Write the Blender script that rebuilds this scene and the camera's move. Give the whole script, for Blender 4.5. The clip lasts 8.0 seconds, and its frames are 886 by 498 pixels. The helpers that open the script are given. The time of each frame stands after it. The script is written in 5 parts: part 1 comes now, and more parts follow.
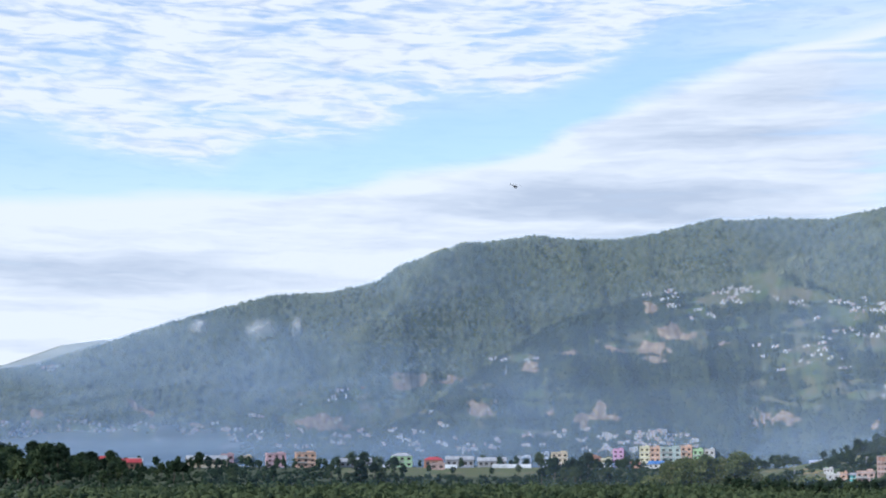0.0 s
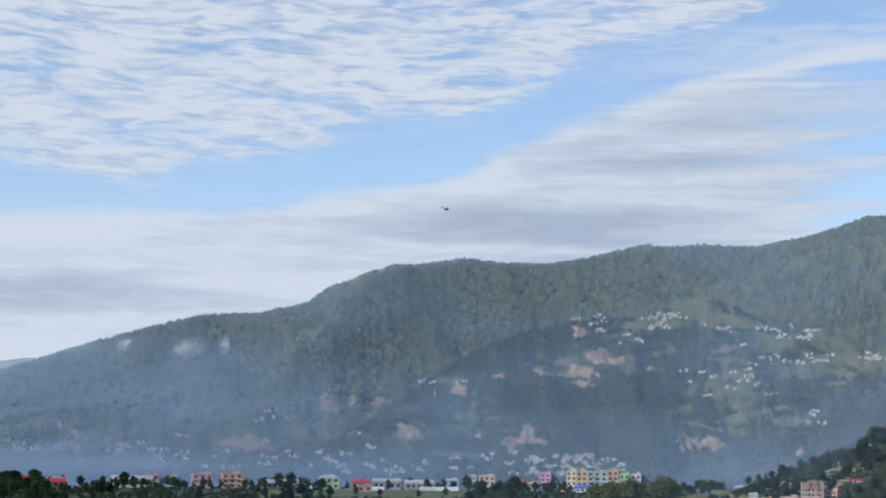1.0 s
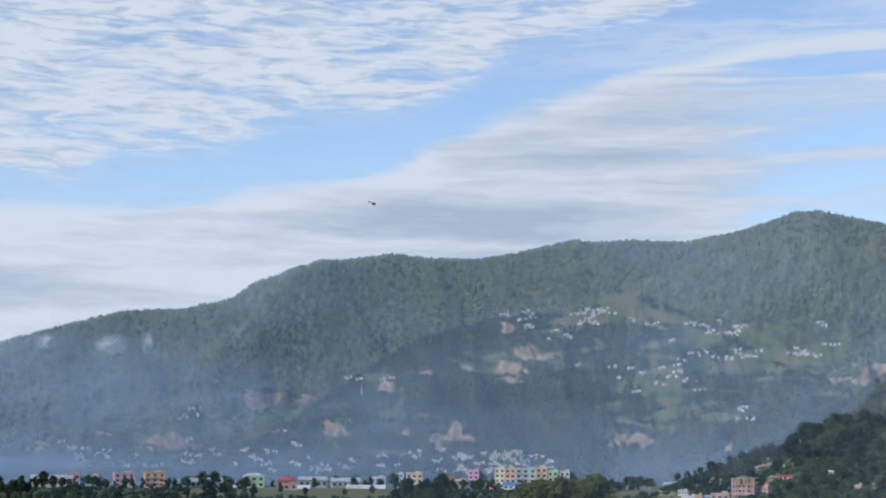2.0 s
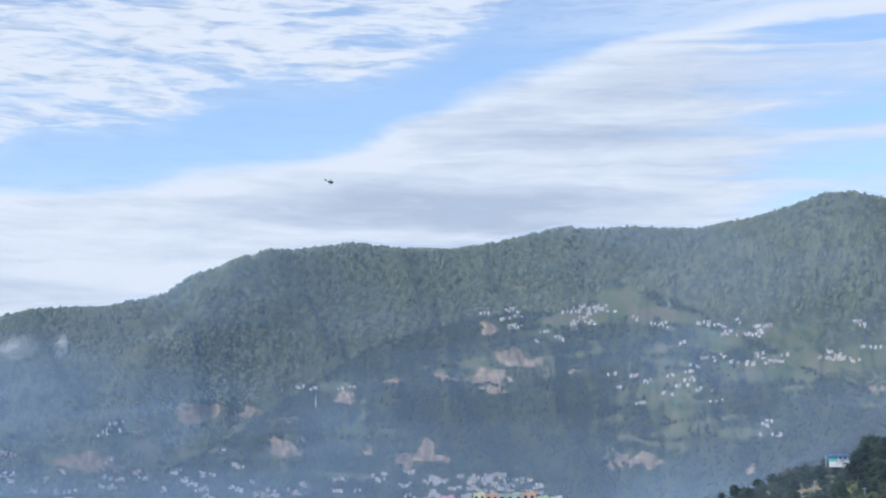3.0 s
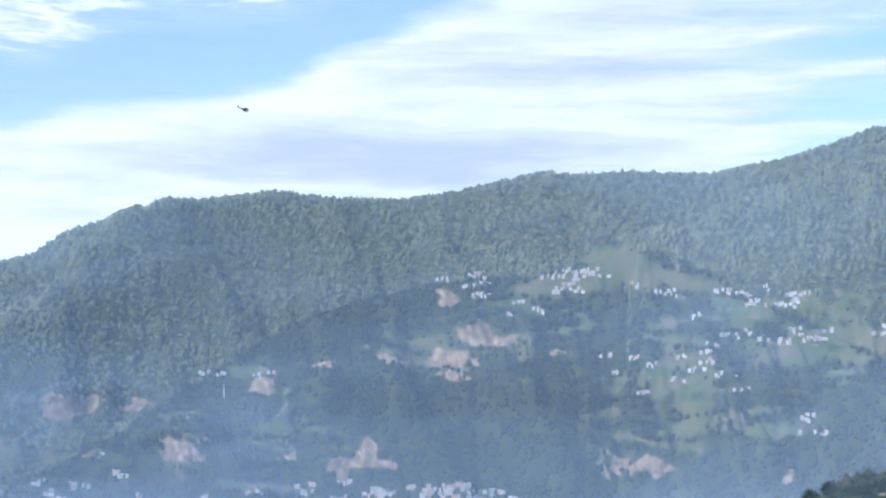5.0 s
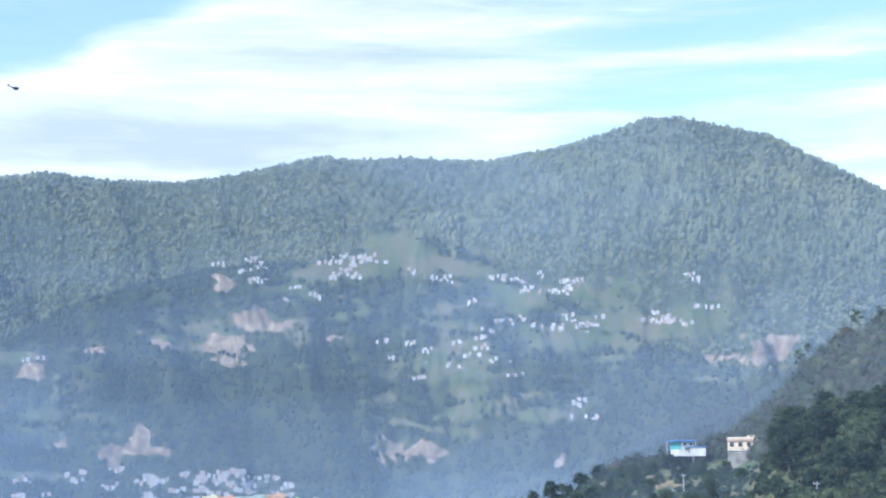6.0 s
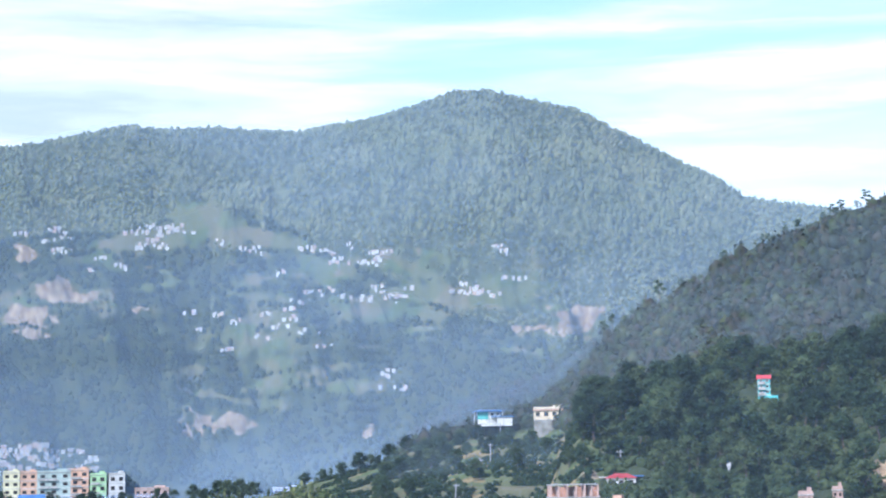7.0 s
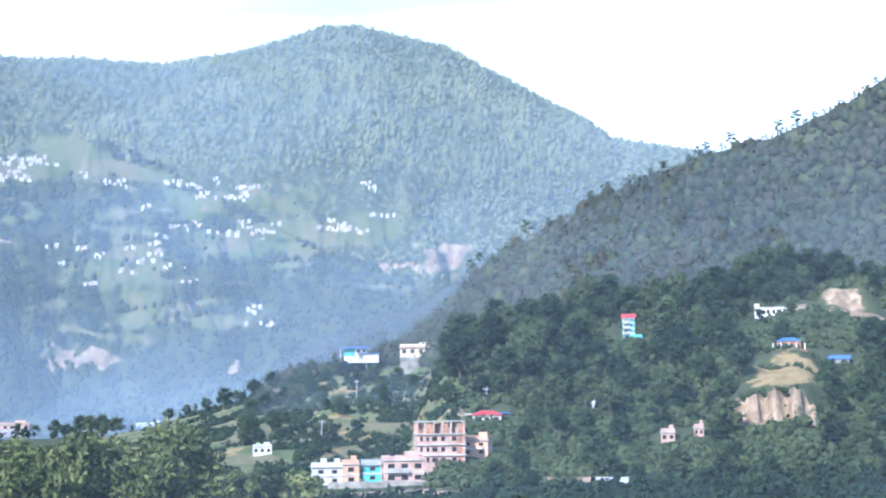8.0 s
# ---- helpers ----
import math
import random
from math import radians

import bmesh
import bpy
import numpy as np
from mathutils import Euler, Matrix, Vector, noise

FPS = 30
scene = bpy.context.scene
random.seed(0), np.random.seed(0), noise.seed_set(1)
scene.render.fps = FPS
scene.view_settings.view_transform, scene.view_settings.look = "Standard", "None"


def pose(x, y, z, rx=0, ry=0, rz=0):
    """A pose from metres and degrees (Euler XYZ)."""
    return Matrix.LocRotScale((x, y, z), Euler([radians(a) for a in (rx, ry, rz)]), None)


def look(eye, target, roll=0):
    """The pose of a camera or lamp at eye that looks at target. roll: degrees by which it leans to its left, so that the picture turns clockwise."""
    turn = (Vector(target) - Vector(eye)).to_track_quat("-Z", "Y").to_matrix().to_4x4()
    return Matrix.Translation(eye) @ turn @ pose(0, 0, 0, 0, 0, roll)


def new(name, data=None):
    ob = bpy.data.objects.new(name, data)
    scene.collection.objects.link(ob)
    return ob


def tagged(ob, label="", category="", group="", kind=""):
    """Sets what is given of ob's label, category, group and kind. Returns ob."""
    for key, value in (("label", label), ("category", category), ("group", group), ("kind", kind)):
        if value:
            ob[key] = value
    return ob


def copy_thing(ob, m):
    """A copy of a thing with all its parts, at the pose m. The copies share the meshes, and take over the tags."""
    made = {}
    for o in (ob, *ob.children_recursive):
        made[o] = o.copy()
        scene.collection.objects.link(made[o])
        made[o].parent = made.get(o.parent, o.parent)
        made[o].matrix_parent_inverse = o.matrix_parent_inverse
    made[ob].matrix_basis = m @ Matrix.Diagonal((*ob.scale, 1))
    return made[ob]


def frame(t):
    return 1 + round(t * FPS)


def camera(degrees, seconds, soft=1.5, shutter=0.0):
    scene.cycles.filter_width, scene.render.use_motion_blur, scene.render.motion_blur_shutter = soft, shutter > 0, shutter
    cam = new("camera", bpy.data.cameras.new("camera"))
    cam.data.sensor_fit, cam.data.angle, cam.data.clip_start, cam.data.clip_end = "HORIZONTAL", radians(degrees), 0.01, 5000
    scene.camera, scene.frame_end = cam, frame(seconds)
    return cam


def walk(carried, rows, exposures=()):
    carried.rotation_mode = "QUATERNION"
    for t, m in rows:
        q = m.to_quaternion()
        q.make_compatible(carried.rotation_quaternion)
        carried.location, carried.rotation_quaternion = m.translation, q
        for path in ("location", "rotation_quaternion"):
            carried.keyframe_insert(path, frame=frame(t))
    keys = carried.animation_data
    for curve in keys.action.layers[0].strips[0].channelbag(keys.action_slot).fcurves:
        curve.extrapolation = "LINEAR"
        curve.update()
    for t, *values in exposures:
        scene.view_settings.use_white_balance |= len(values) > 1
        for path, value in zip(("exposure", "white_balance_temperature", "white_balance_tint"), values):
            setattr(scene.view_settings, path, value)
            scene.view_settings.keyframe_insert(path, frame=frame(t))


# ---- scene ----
cam = camera(29.29, 8.0, soft=2.0)

# seconds, bearing, upward tilt, lean (degrees) and place along the approach (metres)
WALK = (
    (0.0, -5.95, 6.45, 0.11, -62.58), (0.5, -5.30, 7.09, 0.39, -62.62), (1.0, -3.59, 7.21, 0.66, -62.65), (1.5, -1.91, 7.16, 0.53, -62.55),
    (1.7, -1.60, 7.13, 0.42, -62.2), (2.0, -1.15, 7.15, 0.40, -60.6), (2.2, -0.90, 7.22, 0.40, -57.6), (2.5, -0.60, 7.42, 0.42, -49.6),
    (2.8, -0.38, 7.72, 0.43, -40.1), (3.0, -0.31, 7.98, 0.34, -33.7), (3.25, -0.16, 8.42, 0.30, -24.5), (3.5, -0.01, 8.85, 0.27, -15.5),
    (3.75, 0.06, 8.96, 0.20, -8.6), (4.0, 0.10, 9.03, 0.12, -3.9), (4.2, 0.17, 8.92, 0.13, -1.6), (4.6, 0.44, 8.68, 0.17, -0.5),
    (5.0, 1.45, 8.46, 0.20, -0.3), (5.3, 2.93, 8.32, 0.21, -0.22), (5.5, 4.28, 8.28, 0.17, -0.15), (6.0, 9.05, 7.97, -0.38, -0.1),
    (6.5, 12.79, 7.70, -1.03, -0.1), (7.0, 15.54, 6.93, -0.97, 0.0), (7.5, 16.89, 5.83, -0.90, 0.1), (8.0, 20.02, 4.75, -0.67, 0.2))
EYE_Z = 2.6
walk(cam, [(t, pose(0, y, EYE_Z, 90 + tilt, 0, -yaw) @ pose(0, 0, 0, 0, 0, lean)) for t, yaw, tilt, lean, y in WALK],
     exposures=[(t, stops, kelvin, 13) for t, stops, kelvin in ((0.0, 0.3, 5850), (0.5, 0.0, 5850), (1.0, -0.1, 5850), (1.7, -0.1, 5850), (3.0, 0.15, 5800), (3.5, 0.24, 5800), (4.2, 0.36, 5700), (5.3, 0.6, 5600), (6.5, 0.74, 5500), (7.5, 0.98, 5500), (8.0, 1.25, 5500))])

# ---- light ----
SUN_BEARING, SUN_HEIGHT = -128.0, 35.0
world = bpy.data.worlds.new("sky")
scene.world = world
world.use_nodes = True
wn, wl = world.node_tree.nodes, world.node_tree.links
sky = wn.new("ShaderNodeTexSky")
sky.sky_type, sky.sun_disc = "NISHITA", False
sky.sun_elevation, sky.sun_rotation = radians(SUN_HEIGHT), radians(SUN_BEARING)
sky.air_density, sky.dust_density, sky.ozone_density = 1.0, 0.25, 1.3
wl.new(sky.outputs[0], wn["Background"].inputs[0])
wn["Background"].inputs[1].default_value = 0.15
lamp = bpy.data.lights.new("sun", "SUN")
lamp.energy, lamp.angle, lamp.color = 3.5, radians(0.6), (1.0, 0.94, 0.84)
sun = new("sun", lamp)
sun_way = Vector((math.sin(radians(SUN_BEARING)) * math.cos(radians(SUN_HEIGHT)), math.cos(radians(SUN_BEARING)) * math.cos(radians(SUN_HEIGHT)), math.sin(radians(SUN_HEIGHT))))
sun.matrix_world = look(sun_way * 300, (0, 0, 0))


# ---- materials ----
def material(name, rough=0.9):
    m = bpy.data.materials.new(name)
    m.use_nodes = True
    b = m.node_tree.nodes["Principled BSDF"]
    b.inputs["Roughness"].default_value = rough
    b.inputs["Specular IOR Level"].default_value = 0.2
    return m, m.node_tree.nodes, m.node_tree.links, b


def ramp(n, stops):
    r = n.new("ShaderNodeValToRGB")
    while len(r.color_ramp.elements) < len(stops):
        r.color_ramp.elements.new(0.5)
    for e, (p, c) in zip(r.color_ramp.elements, stops):
        e.position, e.color = p, (*c, 1)
    return r


def noise_node(n, l, scale, detail=5, vec=None, rough=0.6, warp=0.0):
    t = n.new("ShaderNodeTexNoise")
    t.inputs["Scale"].default_value, t.inputs["Detail"].default_value = scale, detail
    t.inputs["Roughness"].default_value, t.inputs["Distortion"].default_value = rough, warp
    if vec is None:
        vec = n.new("ShaderNodeTexCoord").outputs["Object"]
    l.new(vec, t.inputs["Vector"])
    return t


def math_node(n, l, op, a, b=None, clamp=False):
    m = n.new("ShaderNodeMath")
    m.operation, m.use_clamp = op, clamp
    for i, v in enumerate((a, b)):
        if v is None:
            continue
        if isinstance(v, (int, float)):
            m.inputs[i].default_value = v
        else:
            l.new(v, m.inputs[i])
    return m.outputs[0]


def mix_colour(n, l, fac, a, b, blend="MIX"):
    m = n.new("ShaderNodeMix")
    m.data_type, m.blend_type = "RGBA", blend
    for sock, v in ((m.inputs[0], fac), (m.inputs[6], a), (m.inputs[7], b)):
        if isinstance(v, (int, float)):
            sock.default_value = v
        elif isinstance(v, tuple):
            sock.default_value = (*v, 1)
        else:
            l.new(v, sock)
    return m.outputs[2]


def step_node(n, l, value, lo, hi):
    m = n.new("ShaderNodeMapRange")
    m.interpolation_type = "SMOOTHSTEP"
    l.new(value, m.inputs[0])
    for i, v in ((1, lo), (2, hi)):
        if isinstance(v, (int, float)):
            m.inputs[i].default_value = v
        else:
            l.new(v, m.inputs[i])
    return m.outputs[0]


def bump(n, l, b, height, strength, distance):
    k = n.new("ShaderNodeBump")
    k.inputs["Strength"].default_value, k.inputs["Distance"].default_value = strength, distance
    l.new(height, k.inputs["Height"])
    l.new(k.outputs[0], b.inputs["Normal"])


def foliage_material(name, stops, island=True, grain=6.0, glow=0.25, vary=0.0, mottle=1.0):
    """Leaves: colour from clump to clump, finer mottling inside, a little light let through."""
    m, n, l, b = material(name, 0.75)
    if island:
        pick = n.new("ShaderNodeNewGeometry").outputs["Random Per Island"]
    else:
        pick = n.new("ShaderNodeObjectInfo").outputs["Random"]
    fine = noise_node(n, l, grain, 3)
    broad = noise_node(n, l, grain * 0.06, 3)
    v = math_node(n, l, "ADD", math_node(n, l, "MULTIPLY", pick, 0.30 * mottle), math_node(n, l, "MULTIPLY", fine.outputs[0], 0.20))
    v = math_node(n, l, "ADD", v, 0.15 * (1 - mottle))
    v = math_node(n, l, "ADD", v, math_node(n, l, "MULTIPLY", broad.outputs[0], 0.55))
    mid = noise_node(n, l, grain * 0.28, 4)
    v = math_node(n, l, "ADD", v, math_node(n, l, "MULTIPLY", math_node(n, l, "SUBTRACT", mid.outputs[0], 0.5), 0.45))
    tree_tone = n.new("ShaderNodeObjectInfo").outputs["Random"]
    v = math_node(n, l, "ADD", v, math_node(n, l, "MULTIPLY", math_node(n, l, "SUBTRACT", tree_tone, 0.5), vary))
    r = ramp(n, stops)
    l.new(v, r.inputs[0])
    l.new(r.outputs[0], b.inputs["Base Color"])
    if glow:
        t = n.new("ShaderNodeBsdfTranslucent")
        l.new(r.outputs[0], t.inputs[0])
        k = n.new("ShaderNodeMixShader")
        k.inputs[0].default_value = glow
        l.new(b.outputs[0], k.inputs[1])
        l.new(t.outputs[0], k.inputs[2])
        l.new(k.outputs[0], n["Material Output"].inputs[0])
    return m


def plain_material(name, colour, rough=0.85, wear=0.25, scale=3.0, spread=0.0):
    """Paint, plaster or sheet with stains at two scales; spread: how far objects differ in tone."""
    m, n, l, b = material(name, rough)
    dirt = noise_node(n, l, scale, 6)
    fine = noise_node(n, l, scale * 9, 3)
    low = tuple(c * (1 - wear) * 0.9 for c in colour)
    f = math_node(n, l, "ADD", math_node(n, l, "MULTIPLY", dirt.outputs[0], 0.7), math_node(n, l, "MULTIPLY", fine.outputs[0], 0.3))
    c = mix_colour(n, l, step_node(n, l, f, 0.35, 0.62), low, colour)
    if spread:
        rnd = n.new("ShaderNodeObjectInfo").outputs["Random"]
        h = n.new("ShaderNodeHueSaturation")
        l.new(math_node(n, l, "ADD", math_node(n, l, "MULTIPLY", rnd, spread), 1 - spread * 0.6), h.inputs["Value"])
        l.new(c, h.inputs["Color"])
        c = h.outputs[0]
    l.new(c, b.inputs["Base Color"])
    bump(n, l, b, fine.outputs[0], 0.3, 0.01)
    return m


# Paler than the shoulder's leaves: sunlight on the upper slope put into the colour.
FOREST = foliage_material("forest_leaves", ((0.22, (0.072, 0.092, 0.046)), (0.46, (0.118, 0.138, 0.066)), (0.62, (0.160, 0.172, 0.086)), (0.82, (0.215, 0.205, 0.112))), grain=2.0, glow=0.0, mottle=0.45)
DARKWOOD = foliage_material("dark_leaves", ((0.25, (0.024, 0.044, 0.024)), (0.55, (0.046, 0.078, 0.034)), (0.85, (0.090, 0.120, 0.050))), grain=3.0)
LEAVES = foliage_material("tree_leaves", ((0.2, (0.016, 0.030, 0.017)), (0.5, (0.033, 0.058, 0.026)), (0.8, (0.080, 0.104, 0.044))), grain=3.0, vary=0.58)
OLIVE = foliage_material("olive_leaves", ((0.25, (0.032, 0.052, 0.020)), (0.48, (0.090, 0.115, 0.036)), (0.72, (0.25, 0.25, 0.10))), grain=2.5)
HILLWOOD = foliage_material("hill_leaves", ((0.25, (0.018, 0.026, 0.017)), (0.42, (0.034, 0.046, 0.028)), (0.52, (0.062, 0.052, 0.040)), (0.62, (0.046, 0.066, 0.032)), (0.75, (0.098, 0.104, 0.050))), grain=2.0)
# Darker leaf colours stand in for cloud shade over the lower shoulder.
SHADEDWOOD = foliage_material("shaded_forest_leaves", ((0.28, (0.014, 0.025, 0.014)), (0.52, (0.025, 0.041, 0.021)), (0.75, (0.060, 0.076, 0.034))), grain=2.0, glow=0.0)
BARK = plain_material("bark", (0.16, 0.13, 0.10), 0.95, 0.5, 8.0)


def land_material():
    m, n, l, b = material("land", 0.95)
    cover = n.new("ShaderNodeAttribute")
    cover.attribute_name = "cover"
    sep = n.new("ShaderNodeSeparateColor")
    l.new(cover.outputs["Color"], sep.inputs[0])
    pos = n.new("ShaderNodeTexCoord").outputs["Object"]
    edge = noise_node(n, l, 1.6, 5, pos)
    wide_edge = noise_node(n, l, 0.45, 3, pos)
    rough_edge = math_node(n, l, "ADD", math_node(n, l, "MULTIPLY", math_node(n, l, "SUBTRACT", edge.outputs[0], 0.5), 0.9), math_node(n, l, "MULTIPLY", math_node(n, l, "SUBTRACT", wide_edge.outputs[0], 0.5), 0.9))
    field = step_node(n, l, math_node(n, l, "ADD", sep.outputs[0], rough_edge), 0.40, 0.60)
    bare = step_node(n, l, math_node(n, l, "ADD", sep.outputs[1], rough_edge), 0.42, 0.58)
    straw = step_node(n, l, math_node(n, l, "ADD", sep.outputs[2], rough_edge), 0.42, 0.58)
    under = ramp(n, ((0.3, (0.034, 0.048, 0.024)), (0.55, (0.060, 0.074, 0.036)), (0.75, (0.100, 0.100, 0.056))))
    l.new(noise_node(n, l, 0.9, 8, pos).outputs[0], under.inputs[0])
    cells = n.new("ShaderNodeTexVoronoi")
    cells.inputs["Scale"].default_value = 0.55
    l.new(pos, cells.inputs["Vector"])
    crop = ramp(n, ((0.0, (0.085, 0.120, 0.046)), (0.35, (0.115, 0.140, 0.062)), (0.6, (0.150, 0.145, 0.080)), (0.85, (0.200, 0.165, 0.110)), (1.0, (0.090, 0.125, 0.052))))
    l.new(cells.outputs["Color"], crop.inputs[0])
    crop_c = mix_colour(n, l, math_node(n, l, "MULTIPLY", noise_node(n, l, 6.0, 6, pos).outputs[0], 0.55), crop.outputs[0], (0.06, 0.085, 0.03))
    streak = n.new("ShaderNodeMapping")
    streak.inputs["Scale"].default_value = (1.5, 1.5, 1.0)
    l.new(pos, streak.inputs["Vector"])
    soil = ramp(n, ((0.3, (0.13, 0.095, 0.065)), (0.48, (0.24, 0.175, 0.118)), (0.68, (0.44, 0.335, 0.225))))
    l.new(noise_node(n, l, 1.4, 8, streak.outputs[0], 0.65, 0.6).outputs[0], soil.inputs[0])
    grass = ramp(n, ((0.3, (0.17, 0.13, 0.06)), (0.55, (0.30, 0.22, 0.11)), (0.75, (0.20, 0.20, 0.08))))
    l.new(noise_node(n, l, 2.2, 7, pos).outputs[0], grass.inputs[0])
    c = mix_colour(n, l, field, under.outputs[0], crop_c)
    c = mix_colour(n, l, straw, c, grass.outputs[0])
    c = mix_colour(n, l, bare, c, soil.outputs[0])
    l.new(c, b.inputs["Base Color"])
    bump(n, l, b, noise_node(n, l, 5.0, 6, pos).outputs[0], 0.6, 0.12)
    return m


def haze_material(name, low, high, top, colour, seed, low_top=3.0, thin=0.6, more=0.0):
    """Aerial haze imitated by a tinted, mostly clear sheet, lit by sun and sky. UV holds the bearing and the height in
    metres.
    """
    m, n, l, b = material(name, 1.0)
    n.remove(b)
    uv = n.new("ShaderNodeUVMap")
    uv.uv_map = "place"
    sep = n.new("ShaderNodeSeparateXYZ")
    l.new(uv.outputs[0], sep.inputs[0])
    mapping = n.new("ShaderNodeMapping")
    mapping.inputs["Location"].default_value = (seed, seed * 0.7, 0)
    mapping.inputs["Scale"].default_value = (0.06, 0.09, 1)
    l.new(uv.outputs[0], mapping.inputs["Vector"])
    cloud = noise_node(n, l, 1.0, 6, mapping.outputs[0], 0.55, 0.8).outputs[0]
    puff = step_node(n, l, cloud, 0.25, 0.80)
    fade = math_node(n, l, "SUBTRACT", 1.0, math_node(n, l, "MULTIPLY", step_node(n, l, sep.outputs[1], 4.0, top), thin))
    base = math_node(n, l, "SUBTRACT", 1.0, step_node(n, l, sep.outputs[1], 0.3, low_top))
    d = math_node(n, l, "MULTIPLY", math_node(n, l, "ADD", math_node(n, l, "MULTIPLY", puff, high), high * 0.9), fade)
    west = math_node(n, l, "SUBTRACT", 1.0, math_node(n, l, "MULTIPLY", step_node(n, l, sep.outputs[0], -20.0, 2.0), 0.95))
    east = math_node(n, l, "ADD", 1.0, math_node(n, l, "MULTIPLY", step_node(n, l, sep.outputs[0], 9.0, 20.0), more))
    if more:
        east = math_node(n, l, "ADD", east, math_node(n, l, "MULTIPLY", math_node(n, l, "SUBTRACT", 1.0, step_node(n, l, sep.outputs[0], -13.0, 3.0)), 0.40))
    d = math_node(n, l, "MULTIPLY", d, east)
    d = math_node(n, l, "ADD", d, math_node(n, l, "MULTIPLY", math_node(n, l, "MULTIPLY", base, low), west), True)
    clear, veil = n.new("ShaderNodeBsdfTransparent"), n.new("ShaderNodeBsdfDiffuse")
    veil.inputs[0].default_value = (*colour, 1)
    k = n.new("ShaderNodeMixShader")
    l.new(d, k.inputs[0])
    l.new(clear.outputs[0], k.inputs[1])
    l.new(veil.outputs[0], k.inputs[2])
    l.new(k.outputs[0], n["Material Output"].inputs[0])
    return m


def curve_node(n, l, value, points, lo, hi):
    """A height over the bearing: points (bearing, height), both scaled into 0..1 and back."""
    f = n.new("ShaderNodeFloatCurve")
    x = math_node(n, l, "DIVIDE", math_node(n, l, "ADD", value, 45.0), 90.0, True)
    l.new(x, f.inputs["Value"])
    c = f.mapping.curves[0]
    pts = [((a + 45) / 90, (h - lo) / (hi - lo)) for a, h in points]
    while len(c.points) < len(pts):
        c.points.new(0.5, 0.5)
    for p, (a, h) in zip(c.points, pts):
        p.location = (a, min(max(h, 0), 1))
    f.mapping.use_clip = True
    f.mapping.update()
    return math_node(n, l, "ADD", math_node(n, l, "MULTIPLY", f.outputs[0], hi - lo), lo)


def cloud_material():
    """High cloud: a rippled sheet, a clear lane below it and a smooth bank over the mountain. UV: bearing, height."""
    m, n, l, b = material("cloud", 1.0)
    n.remove(b)
    uv = n.new("ShaderNodeUVMap")
    uv.uv_map = "place"
    warp = n.new("ShaderNodeMapping")
    warp.inputs["Scale"].default_value = (0.16, 0.28, 1)
    l.new(uv.outputs[0], warp.inputs["Vector"])
    wob = noise_node(n, l, 1.0, 4, warp.outputs[0], 0.55)
    off = n.new("ShaderNodeVectorMath")
    off.operation = "MULTIPLY_ADD"
    l.new(wob.outputs["Color"], off.inputs[0])
    off.inputs[1].default_value, off.inputs[2].default_value = (3.0, 2.2, 0), (-1.5, -1.1, 0)
    add = n.new("ShaderNodeVectorMath")
    l.new(uv.outputs[0], add.inputs[0])
    l.new(off.outputs[0], add.inputs[1])
    sep = n.new("ShaderNodeSeparateXYZ")
    l.new(add.outputs[0], sep.inputs[0])
    u, v = sep.outputs[0], sep.outputs[1]
    lower = curve_node(n, l, u, ((-45, 29), (-30, 30), (-21, 32), (-15, 32.3), (-10, 34.8), (-5.2, 37.2), (-3.6, 39), (-0.3, 42.4), (2.5, 45), (5.5, 47.3), (7.4, 49.5), (13, 52), (45, 55)), 20, 70)
    upper = curve_node(n, l, u, ((-45, 36), (-30, 36.5), (-25, 34.5), (-21, 33), (-17, 36.2), (-13.4, 37.4), (-11, 40.3), (-8.4, 42), (-4, 42.8), (-0.9, 46), (2.6, 50.2), (8, 53), (10, 56), (20, 68), (45, 70)), 20, 70)
    # billows of the sheet, combed out towards its lower right edge
    rip = n.new("ShaderNodeMapping")
    rip.inputs["Rotation"].default_value = (0, 0, radians(17))
    rip.inputs["Scale"].default_value = (0.34, 0.72, 1)
    l.new(add.outputs[0], rip.inputs["Vector"])
    ripple = noise_node(n, l, 1.0, 4, rip.outputs[0], 0.52, 0.7).outputs[0]
    fine = n.new("ShaderNodeMapping")
    fine.inputs["Rotation"].default_value = (0, 0, radians(24))
    fine.inputs["Scale"].default_value = (0.62, 1.75, 1)
    l.new(add.outputs[0], fine.inputs["Vector"])
    fleece = noise_node(n, l, 1.0, 4, fine.outputs[0], 0.55, 0.5).outputs[0]
    ripple = math_node(n, l, "ADD", math_node(n, l, "MULTIPLY", ripple, 0.62), math_node(n, l, "MULTIPLY", fleece, 0.40))
    patch = n.new("ShaderNodeMapping")
    patch.inputs["Scale"].default_value = (0.13, 0.20, 1)
    l.new(add.outputs[0], patch.inputs["Vector"])
    broad = noise_node(n, l, 1.0, 4, patch.outputs[0], 0.55).outputs[0]
    mixn = math_node(n, l, "ADD", math_node(n, l, "MULTIPLY", ripple, 0.62), math_node(n, l, "MULTIPLY", broad, 0.46))
    sheet_edge = step_node(n, l, math_node(n, l, "SUBTRACT", v, upper), -2.6, 4.5)
    sheet = step_node(n, l, math_node(n, l, "ADD", mixn, math_node(n, l, "MULTIPLY", sheet_edge, 0.36)), 0.72, 0.97)
    sheet = math_node(n, l, "MULTIPLY", sheet, step_node(n, l, sheet_edge, 0.0, 0.35))
    band = n.new("ShaderNodeMapping")
    band.inputs["Rotation"].default_value = (0, 0, radians(-12))
    band.inputs["Scale"].default_value = (0.05, 0.25, 1)
    l.new(add.outputs[0], band.inputs["Vector"])
    streaks = noise_node(n, l, 1.0, 4, band.outputs[0], 0.5, 0.5).outputs[0]
